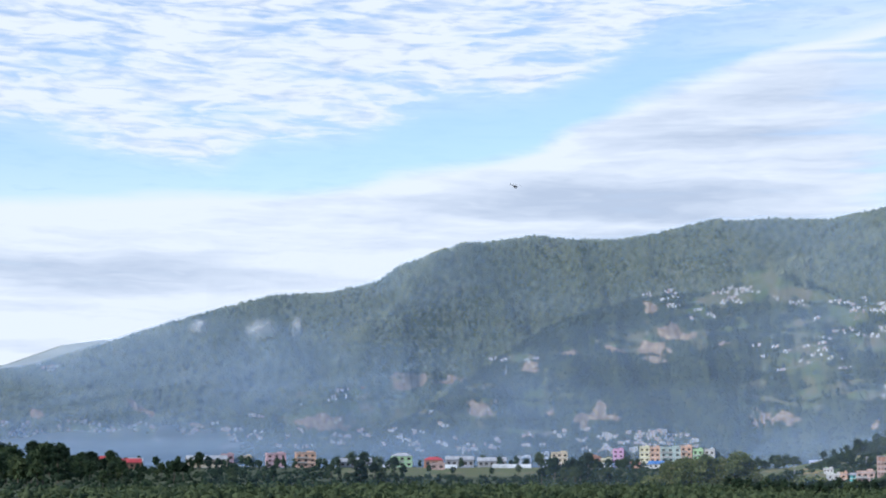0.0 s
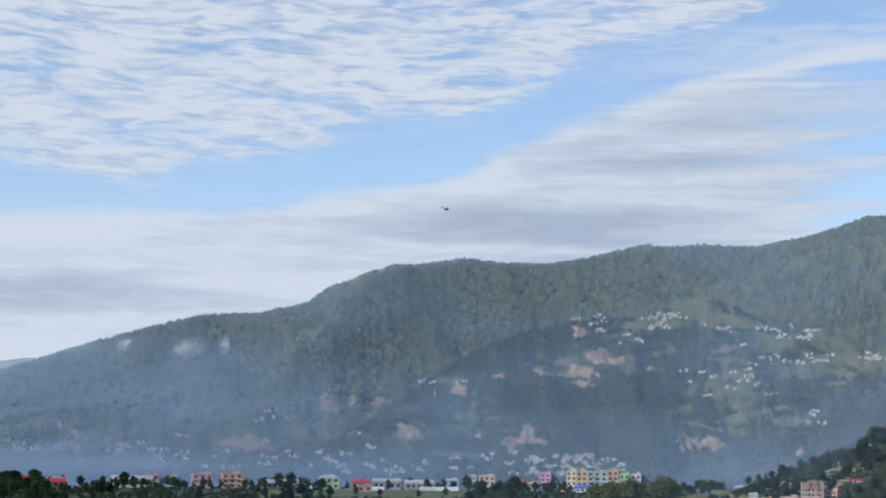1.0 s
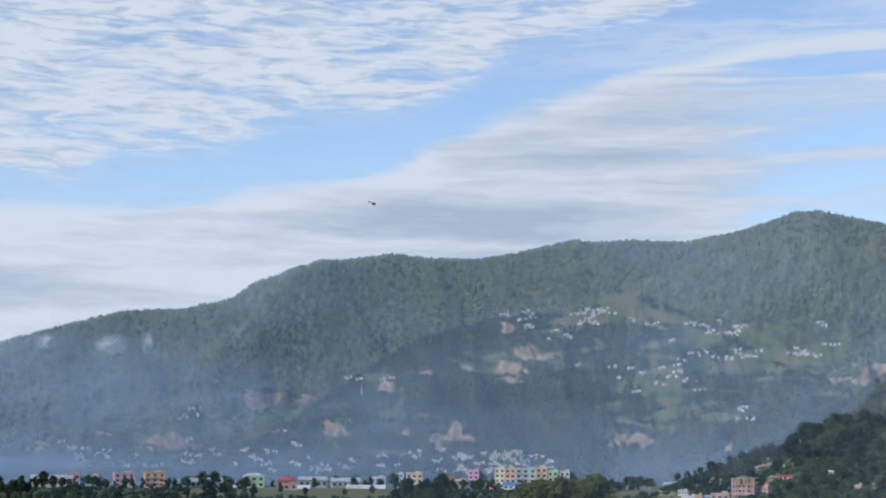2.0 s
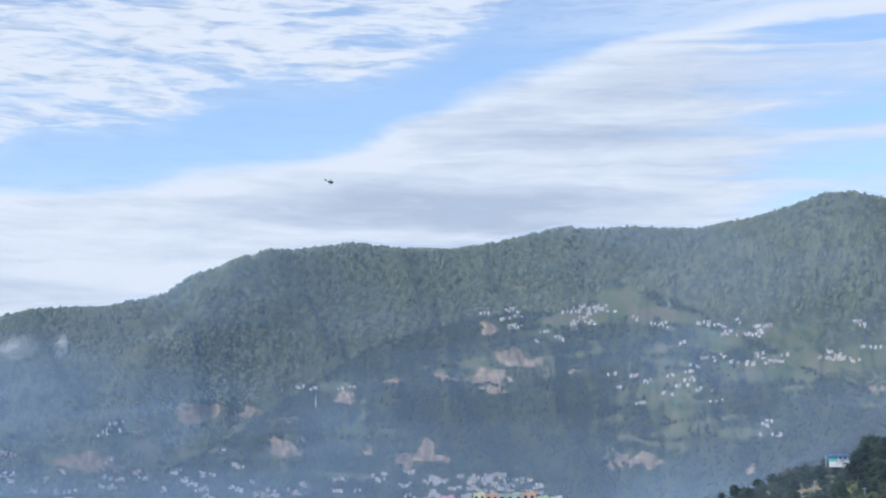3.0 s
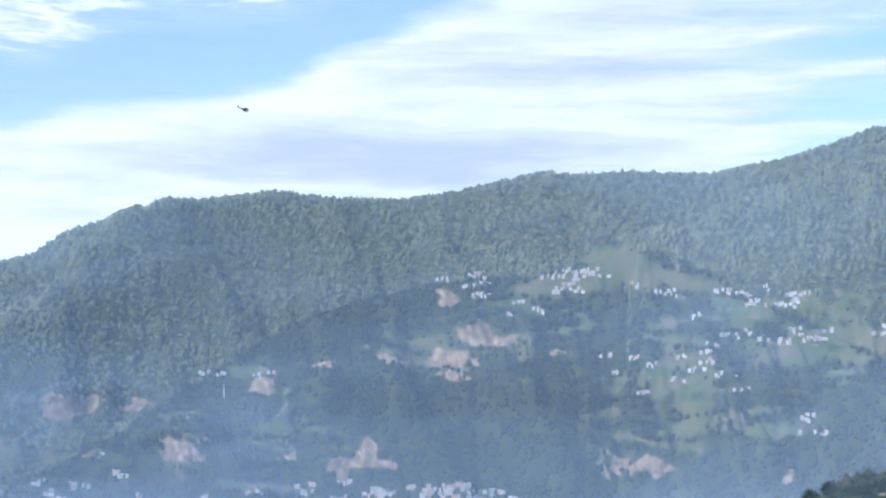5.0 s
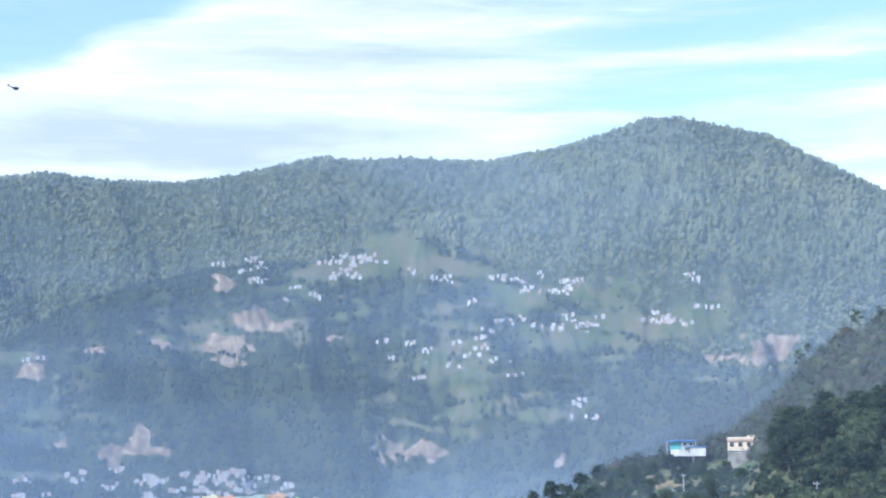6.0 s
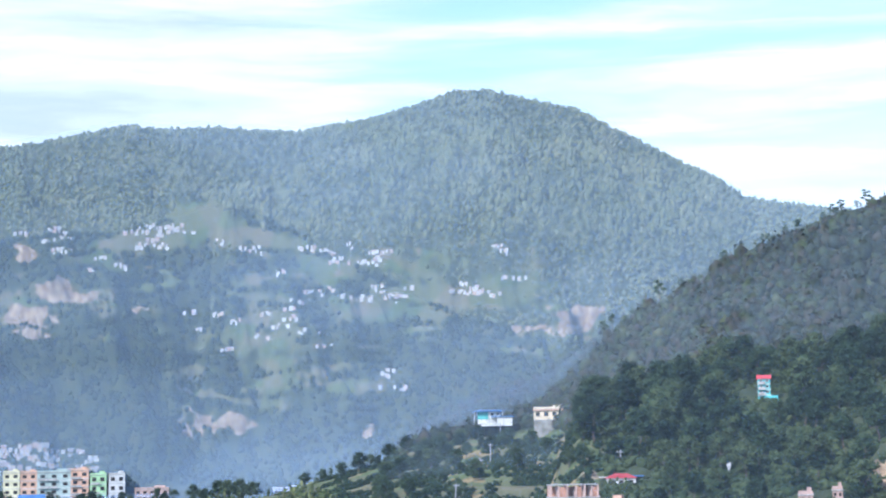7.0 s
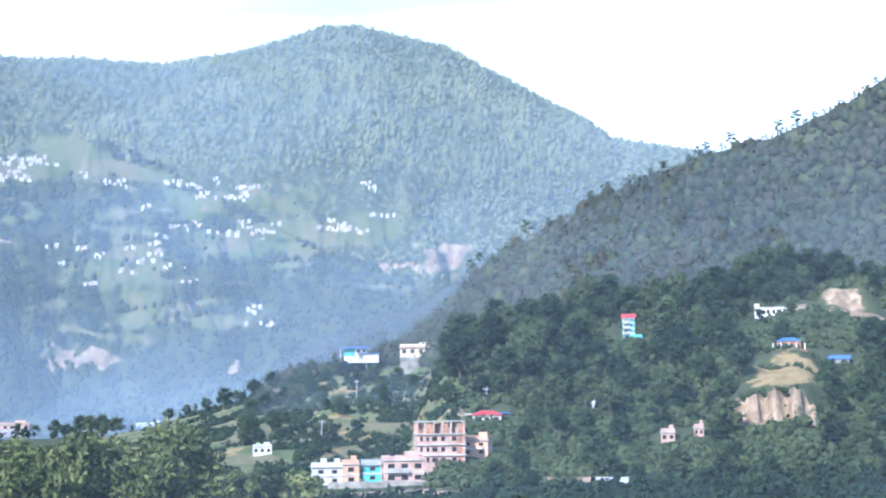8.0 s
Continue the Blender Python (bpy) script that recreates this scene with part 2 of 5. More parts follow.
    bank_edge = step_node(n, l, math_node(n, l, "SUBTRACT", lower, v), -1.0, 1.8)
    thin_right = math_node(n, l, "SUBTRACT", 1.0, step_node(n, l, u, 3.0, 16.0))
    bank = step_node(n, l, math_node(n, l, "ADD", streaks, math_node(n, l, "MULTIPLY", math_node(n, l, "ADD", thin_right, 0.35), 0.34)), 0.46, 0.80)
    bank = math_node(n, l, "MULTIPLY", bank, bank_edge)
    low = math_node(n, l, "SUBTRACT", 1.0, step_node(n, l, v, 16.0, 38.0))
    veil = math_node(n, l, "MULTIPLY", step_node(n, l, sheet_edge, 0.1, 0.8), math_node(n, l, "MULTIPLY", broad, 0.50))
    sheet = math_node(n, l, "MAXIMUM", sheet, veil)
    wisp = math_node(n, l, "MULTIPLY", step_node(n, l, streaks, 0.36, 0.70), math_node(n, l, "MULTIPLY", step_node(n, l, u, -2.0, 12.0), 0.60))
    dens = math_node(n, l, "MAXIMUM", math_node(n, l, "MAXIMUM", sheet, bank), wisp)
    dens = math_node(n, l, "MAXIMUM", dens, math_node(n, l, "MULTIPLY", low, 0.80))
    dens = math_node(n, l, "MULTIPLY", math_node(n, l, "ADD", dens, 0.10), 0.93, True)
    shade = ramp(n, ((0.38, (0.56, 0.64, 0.74)), (0.50, (0.73, 0.80, 0.87)), (0.62, (0.90, 0.95, 0.98))))
    tone_bank = math_node(n, l, "ADD", math_node(n, l, "MULTIPLY", ripple, 0.25), math_node(n, l, "MULTIPLY", streaks, 0.75))
    rim = math_node(n, l, "SUBTRACT", 1.0, step_node(n, l, math_node(n, l, "SUBTRACT", lower, v), 0.6, 6.0))
    tone_bank = math_node(n, l, "ADD", tone_bank, math_node(n, l, "MULTIPLY", rim, 0.13))
    tone_sheet = math_node(n, l, "ADD", math_node(n, l, "MULTIPLY", ripple, 1.05), 0.05)
    tone = n.new("ShaderNodeMix")
    l.new(bank_edge, tone.inputs[0]), l.new(tone_sheet, tone.inputs[2]), l.new(tone_bank, tone.inputs[3])
    l.new(math_node(n, l, "ADD", tone.outputs[0], math_node(n, l, "MULTIPLY", low, 0.10)), shade.inputs[0])
    # the far sky backdrop carries its own brightness
    clear, puff = n.new("ShaderNodeBsdfTransparent"), n.new("ShaderNodeEmission")
    l.new(shade.outputs[0], puff.inputs[0])
    puff.inputs[1].default_value = 0.79
    k = n.new("ShaderNodeMixShader")
    l.new(dens, k.inputs[0])
    l.new(clear.outputs[0], k.inputs[1])
    l.new(puff.outputs[0], k.inputs[2])
    l.new(k.outputs[0], n["Material Output"].inputs[0])
    return m


# ---- the land ----
RIDGE = ((-40, 6), (-29.4, 10.1), (-25.9, 12.6), (-22.6, 15.0), (-19.5, 16.9), (-17.6, 18.0), (-14.9, 18.3), (-12.4, 19.6),
         (-11.2, 21.45), (-9.7, 22.5), (-8, 23.75), (-6.2, 24.1), (-4.4, 24.75), (-2.4, 24.35), (0, 24.25), (1.9, 24.9), (4.9, 26.35), (6.1, 26.05),
         (7.2, 26.3), (10.5, 25.9), (12.6, 26.7), (14.3, 27.6), (16, 28.9), (17.2, 28.9), (19, 27.9), (20.2, 27.3),
         (22.8, 24.2), (25, 21.7), (25.8, 20.4), (27.6, 19.7), (32, 18), (40, 15), (50, 8), (70, 0))
FRONT = ((-14, 2), (-10, 6.0), (-7.4, 9.6), (-5.2, 12.5), (-4, 14.3), (-2.2, 15.7), (-0.5, 16.7), (1.8, 17.8), (3.8, 17.9), (5.6, 18.5),
         (6.6, 19.5), (7.7, 20.2), (8.8, 19.9), (10.5, 18.1), (11.5, 16.9), (16, 12), (22, 8), (30, 3))
BEHIND = ((-60, 4), (-36, 8), (-30, 10.6), (-27.4, 12.8), (-25.5, 13.5), (-22, 12.8), (-10, 9), (10, 0))
HILL = ((10, -2), (13, 1.5), (15.7, 5.2), (17.2, 6.5), (18.3, 6.9), (19.5, 8.1), (21.2, 10.1), (23.3, 11.8), (26, 14.3), (28.5, 16.0),
        (31.1, 17.0), (33.5, 18.8), (34.8, 20.2), (40, 25), (50, 28), (70, 20), (90, 0))
KNOLL = ((17, -1), (18.6, 0.8), (19.4, 3.0), (20.2, 4.4), (20.8, 4.8), (23.3, 5.0), (25.2, 6.1), (27.8, 5.9), (30, 6.6), (31.2, 7.2),
         (34.6, 6.9), (45, 8), (60, 5), (80, 0))
TERRACE = ((7, -0.5), (9, 0.2), (10.2, 0.65), (11.4, 1.3), (12.4, 1.8), (13.2, 2.3), (14.5, 2.85), (15.7, 3.3), (16.4, 3.7), (17.2, 3.9), (19.7, 3.8), (23, 3.4), (28, 2), (34, 0))


def fbm(a, b, seed):
    """Smooth noise from sums of sines, about -1 to 1."""
    out, amp = 0 * a, 1.0
    for k in range(5):
        f = 1.9 ** k
        out = out + amp * np.sin(a * f * 1.13 + 1.7 * seed + 2.1 * np.sin(b * f * 0.83 + seed + k)) * np.sin(b * f * 0.91 + 0.6 * seed + k * 1.3 + 1.4 * np.sin(a * f * 0.71))
        amp *= 0.55
    return out * 0.75


def line(table, az):
    t = np.array(table, float)
    return np.interp(az, t[:, 0], t[:, 1])


def soft(x, lo, hi):
    t = np.clip((x - lo) / (hi - lo), 0, 1)
    return t * t * (3 - 2 * t)


def mountain_z(az, rho):
    """The long forested mountain."""
    zr = line(RIDGE, az)
    u = (rho - 111.8) / 9.5
    rib = np.sin((az + 6 * u) * 1.25 + 1.3 * np.sin(az * 0.37)) * 0.052 + np.sin((az + 3.5 * u) * 2.9 + 2 * np.sin(az * 0.6)) * 0.024
    spur = 0.24 * np.exp(-((az + 16.5 - 9.0 * u) / 2.1) ** 2) + 0.12 * np.exp(-((az - 21 + 9 * u) / 2.2) ** 2) + 0.05 * np.exp(-((az + 3.4 - 2 * u) / 1.6) ** 2)
    uu = np.clip(u, 0, 1)
    # the wooded spur that comes down from the summit to the upper fields
    brow = np.interp(az, (5.5, 8.5, 11, 14, 16.5, 19, 24), (17, 20.6, 22.2, 24.6, 26.2, 25.5, 20))
    uu = uu + 0.085 * soft(brow - zr * uu, 0.0, 1.6) * soft(uu, 0.35, 0.6) * soft(az, 6.0, 9.0) * (1 - soft(az, 18.5, 23))
    uu = uu + (rib + spur + 0.045 * fbm(az * 3.1, u * 9, 1.0)) * np.sin(np.pi * np.clip(uu, 0, 1)) ** 0.8
    return np.where(u <= 1, zr * np.clip(uu, 0, 1) ** 0.97, zr - (rho - 121.3) * 0.75 - 0.02 * (rho - 121.3) ** 2)


def shoulder_z(az, rho):
    """The nearer shoulder with the villages."""
    zr, zf = np.maximum(line(RIDGE, az), 0.5), line(FRONT, az)
    top = 110.7 + 9.5 * np.clip(zf / zr, 0.05, 1)
    v = (rho - 110.6) / np.maximum(top - 110.6, 0.5)
    vv = np.clip(v, 0, 1)
    vv = vv + (0.09 * np.sin(az * 1.1 + 4 * v + 1) + 0.12 * fbm(az * 1.6, v * 6, 5.0) + 0.17 * np.exp(-((az - 13.6 + 2 * v) / 1.5) ** 2) + 0.12 * np.exp(-((az - 1.0 + 2 * v) / 1.8) ** 2)) * np.sin(np.pi * vv)
    return np.where(v <= 1, zf * np.clip(vv, 0, 1), zf - (rho - top) * 1.6)


def ground_z(az, rho):
    """Height of the land at a bearing (degrees) and a distance from the lookout."""
    az, rho = np.asarray(az, float), np.asarray(rho, float)
    wob = fbm(az * 0.9, rho * 0.25, 3.0)
    main, front = mountain_z(az, rho), shoulder_z(az, rho)
    back = line(BEHIND, az) - np.abs(rho - 131) * 0.8
    # the wooded hill, the knoll before it and the terraced foot
    crest = 109 - 9 * soft(az, 17, 25)
    foot = 94 - 13 * soft(az, 17, 25)
    h = (rho - foot) / (crest - foot)
    hb = np.minimum(2.3, line(HILL, az))
    hz = np.where(h <= 1, hb + (line(HILL, az) - hb) * np.clip(h, 0, 1) ** 1.25 + 0.4 * wob * np.sin(np.pi * np.clip(h, 0, 1)), line(HILL, az) - (rho - crest) * 0.9)
    hz = np.where(h < 0, -1, hz)
    k = (rho - 44) / 34
    kz = np.where(k <= 1, line(KNOLL, az) * soft(k, -0.05, 1.0) * 1.0 + 0.3 * wob * np.sin(np.pi * np.clip(k, 0, 1)), line(KNOLL, az) - (rho - 78) * 0.7)
    cut = soft(az + 0.15 * np.sin(rho), 28.4, 29.7) * (1 - soft(az + 0.15 * np.sin(rho), 31.7, 33.0))
    tread = np.clip((rho - 52.4) / 9.6, 0, 1) * 4
    tread = (np.floor(tread) + soft(tread - np.floor(tread), 0.0, 0.3)) / 4
    kz = kz + cut * soft(rho + 0.25 * np.sin(az * 9) + 0.12 * np.sin(az * 31), 52.2, 52.65) * (1.0 - 0.97 * tread + 0.35 * np.clip((rho - 52.4) / 9.6, 0, 1) * (1 - tread))
    bank = soft(az, 32.2, 32.8) * (1 - soft(az, 33.8, 34.4))
    kz = kz + bank * 0.6 * soft(rho, 67.6, 68.0) * (1 - soft(rho, 69, 73))
    kz = np.where(k < 0, -1, kz)
    q = (rho - 52) / 49
    step = q * 12 + 0.3 * wob
    q2 = (np.floor(step) + soft(step - np.floor(step), 0.62, 1.0)) / 12
    tz = np.where(q <= 1, line(TERRACE, az) * np.clip(q2, 0, 1), line(TERRACE, az) - (rho - 101) * 0.8)
    plain = 0.10 * fbm(az * 0.5, rho * 0.12, 2.0) * soft(rho, 30, 60) * (1 - soft(rho, 200, 400))
    z = plain
    for s in (main, front, back, hz, kz, tz):
        z = np.maximum(z, s)
    return z


def place(az, rho):
    a = np.radians(az)
    return rho * np.sin(a), rho * np.cos(a)


def on_slope(az, z, nearest=104.0, farthest=121.2):
    """Distance at which the rising land first reaches the height z at a bearing."""
    r = np.arange(nearest, farthest, 0.05)
    hit = np.nonzero(ground_z(np.full_like(r, az), r) >= z)[0]
    return float(r[hit[0]]) if len(hit) else farthest


# bearing, height, half width, half height (metres), lean of bare ground, fields and dry grass on the slopes
SCARS = ((-10.9, 8.9, 2.23, 0.69, -0.35), (-8.9, 9.0, 1.10, 0.40, 0), (-7.2, 6.1, 1.66, 0.64, -0.2), (-15.4, 4.3, 2.05, 0.68, 0), (-0.9, 5.7, 0.88, 0.98, 0), (-0.9, 4.8, 1.46, 0.39, 0), (-1.9, 4.5, 0.68, 0.88, 0.4), (-3.8, 5.8, 0.39, 0.39, 0), (1.7, 6.2, 0.39, 0.34, 0),
         (7.1, 5.0, 0.73, 1.07, 0), (8.4, 4.8, 1.70, 0.68, 0), (12.7, 4.5, 0.78, 0.49, 0), (1.7, 16.5, 0.86, 0.56, 0), (-2.1, 11.7, 1.10, 0.35, 0), (0.0, 11.8, 1.10, 0.30, 0), (3.1, 13.7, 2.25, 0.70, 0.1), (1.8, 12.2, 1.90, 0.55, -0.1), (1.9, 11.0, 1.09, 0.40, 0),
         (5.5, 12.7, 0.90, 0.30, -0.3), (-4.5, 10.2, 0.89, 0.50, 0), (-29.5, 4.8, 0.93, 0.46, 0), (-24.3, 5.6, 0.93, 0.58, 0.6), (-22.1, 4.1, 1.16, 0.35, 0), (20.4, 12.0, 1.9, 0.85, -0.3), (20.6, 12.5, 1.36, 0.47, -0.2), (19.4, 11.5, 0.9, 0.95, 0.3), (18.6, 10.9, 1.34, 0.31, 0))
FIELDS = ((7.6, 19.0, 3.0, 1.7, 0.25), (9.6, 17.7, 2.6, 0.9, 0.2), (5.4, 17.5, 3.4, 1.0, -0.1), (9.2, 10.6, 2.8, 0.9, 0.1), (-5.2, 11.0, 1.6, 0.45, 0), (11.7, 15.4, 2.2, 0.8, 0),
          (15.2, 13.2, 2.6, 0.9, 0), (3.9, 16.0, 1.7, 0.5, 0), (17.6, 13.6, 2.2, 1.0, 0.2), (13.2, 12.6, 2.6, 0.8, 0), (12.6, 7.4, 2.2, 0.5, 0),
          (-16, 4.6, 4, 0.6, 0), (-26, 3.6, 5, 0.7, 0), (-5, 3.4, 3, 0.5, 0))
# open terraced land between the villages
OPEN = ((12.0, 13.6, 15.0, 3.4, -0.02), (8.0, 7.5, 9.0, 2.0, 0), (3.0, 12.5, 7.0, 2.0, 0), (-10.0, 6.5, 14.0, 2.2, 0), (19.0, 11.0, 4.0, 2.5, 0))


def blot(az, z, spots):
    out = np.zeros_like(az)
    for a, h, w, t, lean in spots:
        dx, dz = np.radians(az - a) * 115, z - h
        dz = dz + lean * dx
        out = np.maximum(out, 1 - 0.5 * np.sqrt((dx / w) ** 2 + (dz / t) ** 2))
    return np.clip(out, 0, 1)


def cover(az, rho, z):
    """Fields, bare soil and dry grass, each 0 to 1."""
    far = rho > 108.5
    wa, wz = az + 0.6 * fbm(az * 0.9, z * 0.8, 21.0) + 0.14 * fbm(az * 3.3, z * 2.6, 25.0), z + 0.45 * fbm(az * 1.0, z * 0.9, 23.0) + 0.12 * fbm(az * 3.9, z * 3.1, 27.0)
    field = np.where(far, np.maximum(blot(wa, wz, FIELDS), np.clip(blot(wa, wz, OPEN) * 1.6, 0, 1) * np.clip(0.36 + 0.62 * fbm(az * 1.2, z * 2.4, 31.0), 0, 0.8)), 0)
    bare = np.where(far, blot(wa, wz, SCARS), 0)
    plain = (rho < 110.5) & (z < 0.9) & ((az < 16) | (az > 50))
    # crops lie before the town, the rest of the plain is rough ground under trees
    sector = np.degrees(np.arctan2(rho * np.sin(np.radians(az)), rho * np.cos(np.radians(az)) + 62.6))
    crops = (sector > -9.6) & (sector < -2.6) & (rho > 60) & (rho < 104)
    field = np.where(plain, np.where(crops, 0.75, 0.2), field)
    tread = (rho > 50) & (rho < 101) & (az > 8) & (az + 0.5 * fbm(rho * 0.4, az, 1.0) < 20.8) & (z < 3.9)
    field = np.where(tread, np.maximum(field, 0.78 + 0.2 * fbm(az * 2, rho * 0.3, 4.0)), field)
    straw = np.where(tread, 0.26 + 0.35 * fbm(az * 1.3, rho * 0.5, 8.0), 0)

    def near(a, r, wa, wr):
        return np.clip(1 - 0.5 * np.sqrt((np.radians(az - a) * r / wa) ** 2 + ((rho - r) / wr) ** 2), 0, 1) * (rho < 80)
    straw = np.maximum(straw, near(31.2, 56.4, 1.15, 3.2) * 0.95)
    bare = np.maximum(bare, np.maximum(near(30.8, 52.45, 1.6, 0.55), near(33.2, 67.9, 0.9, 0.7)))
    bare = np.maximum(bare, np.maximum(near(23.8, 45.6, 0.9, 1.0), near(20.3, 57.5, 0.4, 1.3)))
    bare = np.maximum(bare, near(18.4, 43.6, 1.7, 1.2) * 0.9)
    bare = np.maximum(bare, np.where((rho > 66.0) & (rho < 66.9) & (az > 31.6) & (az < 42), 0.8, 0))
    return field, bare, straw


def grid_mesh(name, co, rows, cols, closed=False):
    me = bpy.data.meshes.new(name)
    me.vertices.add(rows * cols)
    me.vertices.foreach_set("co", co.astype(np.float32).ravel())
    i, j = np.meshgrid(np.arange(rows - 1), np.arange(cols if closed else cols - 1), indexing="ij")
    jn = (j + 1) % cols
    f = np.stack([i * cols + j, i * cols + jn, (i + 1) * cols + jn, (i + 1) * cols + j], -1).reshape(-1, 4)
    me.loops.add(f.size)
    me.loops.foreach_set("vertex_index", f[:, ::-1].astype(np.int32).ravel())
    me.polygons.add(len(f))
    me.polygons.foreach_set("loop_start", np.arange(0, f.size, 4, dtype=np.int32))
    me.update(calc_edges=True)
    me.polygons.foreach_set("use_smooth", np.ones(len(f), bool))
    return me


def build_ground():
    az = np.concatenate([np.arange(-40, 44, 0.1), np.arange(44, 320, 2.0)])
    rho = np.concatenate([np.arange(0.5, 44, 2.5), np.arange(44, 82, 0.35), np.arange(82, 108, 0.5), np.arange(108, 124, 0.1), np.arange(124, 150, 1.0),
                          np.array([170, 220, 300, 450, 700, 1100, 1800, 2800, 4500])])
    A, R = np.meshgrid(az, rho)
    A2 = np.where(A > 180, A - 360, A)
    Z = ground_z(A2, R)
    X, Y = place(A, R)
    me = grid_mesh("ground", np.stack([X, Y, Z], -1).reshape(-1, 3), len(rho), len(az), closed=True)
    f, b, s = cover(A2, R, Z)
    col = np.stack([f, b, s, np.ones_like(f)], -1).reshape(-1, 4)
    att = me.attributes.new("cover", "FLOAT_COLOR", "POINT")
    att.data.foreach_set("color", col.astype(np.float32).ravel())
    me.materials.append(land_material())
    return tagged(new("ground", me), "valley floor rising into forested and terraced mountain slopes", "ground", kind="structure")


def shell(name, radius, az0, az1, z0, z1, mat, na=120, nz=40):
    """A curved sheet round the valley, its UV in degrees and metres."""
    A, Q = np.meshgrid(np.linspace(az0, az1, na), np.linspace(0, 1, nz))
    Z = z0 + Q * ((z1(A) if callable(z1) else z1) - z0)
    R = radius(A, Z) if callable(radius) else np.full_like(A, radius)
    X, Y = place(A, R)
    me = grid_mesh(name, np.stack([X, Y, Z], -1).reshape(-1, 3), nz, na)
    uv = me.uv_layers.new(name="place")
    idx = np.empty(len(me.loops), np.int32)
    me.loops.foreach_get("vertex_index", idx)
    uv.data.foreach_set("uv", np.stack([A.ravel()[idx], Z.ravel()[idx]], -1).astype(np.float32).ravel())
    me.materials.append(mat)
    return new(name, me)


ground = build_ground()
tagged(shell("backdrop", 140.0, -42, 48, -1.0, 95.0, cloud_material(), 160, 60), "white rippled high cloud with a clear blue lane", "cloud", kind="structure")


def before_slope(r0, r1, margin, land=ground_z):
    """For bearings and heights: the distance at which a sheet hangs just before the rising land."""
    def fn(A, Z):
        r = np.arange(r0, r1, 0.1)
        out = np.empty_like(A)
        for j in range(A.shape[1]):
            prof = np.maximum.accumulate(land(np.full_like(r, A[0, j]), r)) + r * 1e-5
            out[:, j] = np.interp(Z[:, j], prof, r) - margin
        near = out.copy()
        for k in range(1, 8):
            near[:, k:] = np.minimum(near[:, k:], out[:, :-k])
            near[:, :-k] = np.minimum(near[:, :-k], out[:, k:])
        wide = np.pad(near, ((0, 0), (5, 5)), mode="edge")
        return sum(wide[:, k:k + near.shape[1]] for k in range(11)) / 11
    return fn


def crest_height(table, less):
    return lambda A: line(table, A) - less


# Haze of the open air, put into tinted sheets hung before the land.
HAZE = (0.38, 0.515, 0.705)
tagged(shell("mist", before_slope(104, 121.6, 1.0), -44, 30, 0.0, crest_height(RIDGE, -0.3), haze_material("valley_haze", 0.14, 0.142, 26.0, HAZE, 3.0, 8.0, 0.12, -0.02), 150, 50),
       "thin tinted sheet standing in for blue haze before the mountain", "haze", kind="stuff")
tagged(shell("hill_mist", before_slope(80, 109.3, 0.9), 13, 44, 0.0, crest_height(HILL, -0.25), haze_material("hill_haze", 0.0, 0.046, 26.0, (0.41, 0.53, 0.63), 5.0), 90, 40),
       "thin tinted sheet standing in for haze over the wooded hillside", "haze", kind="stuff")
# Added to lift the darks of the near woods as haze would.
tagged(shell("near_mist", 30.0, -44, 44, -0.3, 14.0, haze_material("near_haze", 0.0, 0.032, 14.0, (0.38, 0.52, 0.74), 7.0, thin=1.0), 60, 16),
       "faint tinted sheet standing in for haze over the near fields", "haze", kind="stuff")
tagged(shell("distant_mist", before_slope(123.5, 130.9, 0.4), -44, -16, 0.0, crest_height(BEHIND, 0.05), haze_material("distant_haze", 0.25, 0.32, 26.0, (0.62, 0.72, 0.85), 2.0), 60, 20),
       "pale tinted sheet standing in for haze before the farthest hill", "haze", kind="stuff")

# ---- forest on the slopes ----
ICO_V = np.array([(0, 0, 1)] + [(0.894 * math.cos(k * 1.2566), 0.894 * math.sin(k * 1.2566), 0.447) for k in range(5)]
                 + [(0.894 * math.cos(k * 1.2566 + 0.628), 0.894 * math.sin(k * 1.2566 + 0.628), -0.447) for k in range(5)] + [(0, 0, -1)])
ICO_F = np.array([(0, 1 + k, 1 + (k + 1) % 5) for k in range(5)] + [(1 + k, 6 + k, 1 + (k + 1) % 5) for k in range(5)]
                 + [(1 + (k + 1) % 5, 6 + k, 6 + (k + 1) % 5) for k in range(5)] + [(11, 6 + (k + 1) % 5, 6 + k) for k in range(5)])


def mass(name, centres, sizes, tall, mat, rng, smooth=True):
    """Many uneven crowns in one mesh."""
    n = len(centres)
    turn = rng.uniform(0, 6.28, n)
    v = ICO_V[None] * (1 + rng.uniform(-0.28, 0.28, (n, 12, 1)))
    c, s = np.cos(turn)[:, None], np.sin(turn)[:, None]
    v = np.stack([v[..., 0] * c - v[..., 1] * s, v[..., 0] * s + v[..., 1] * c, v[..., 2] * tall[:, None]], -1) * sizes[:, None, None]
    v = v + centres[:, None, :]
    f = (ICO_F[None] + 12 * np.arange(n)[:, None, None]).reshape(-1, 3)
    me = bpy.data.meshes.new(name)
    me.vertices.add(n * 12)
    me.vertices.foreach_set("co", v.astype(np.float32).ravel())
    me.loops.add(f.size)
    me.loops.foreach_set("vertex_index", f.astype(np.int32).ravel())
    me.polygons.add(len(f))
    me.polygons.foreach_set("loop_start", np.arange(0, f.size, 3, dtype=np.int32))
    me.update(calc_edges=True)
    me.polygons.foreach_set("use_smooth", np.full(len(f), smooth))
    me.materials.append(mat)
    return new(name, me)


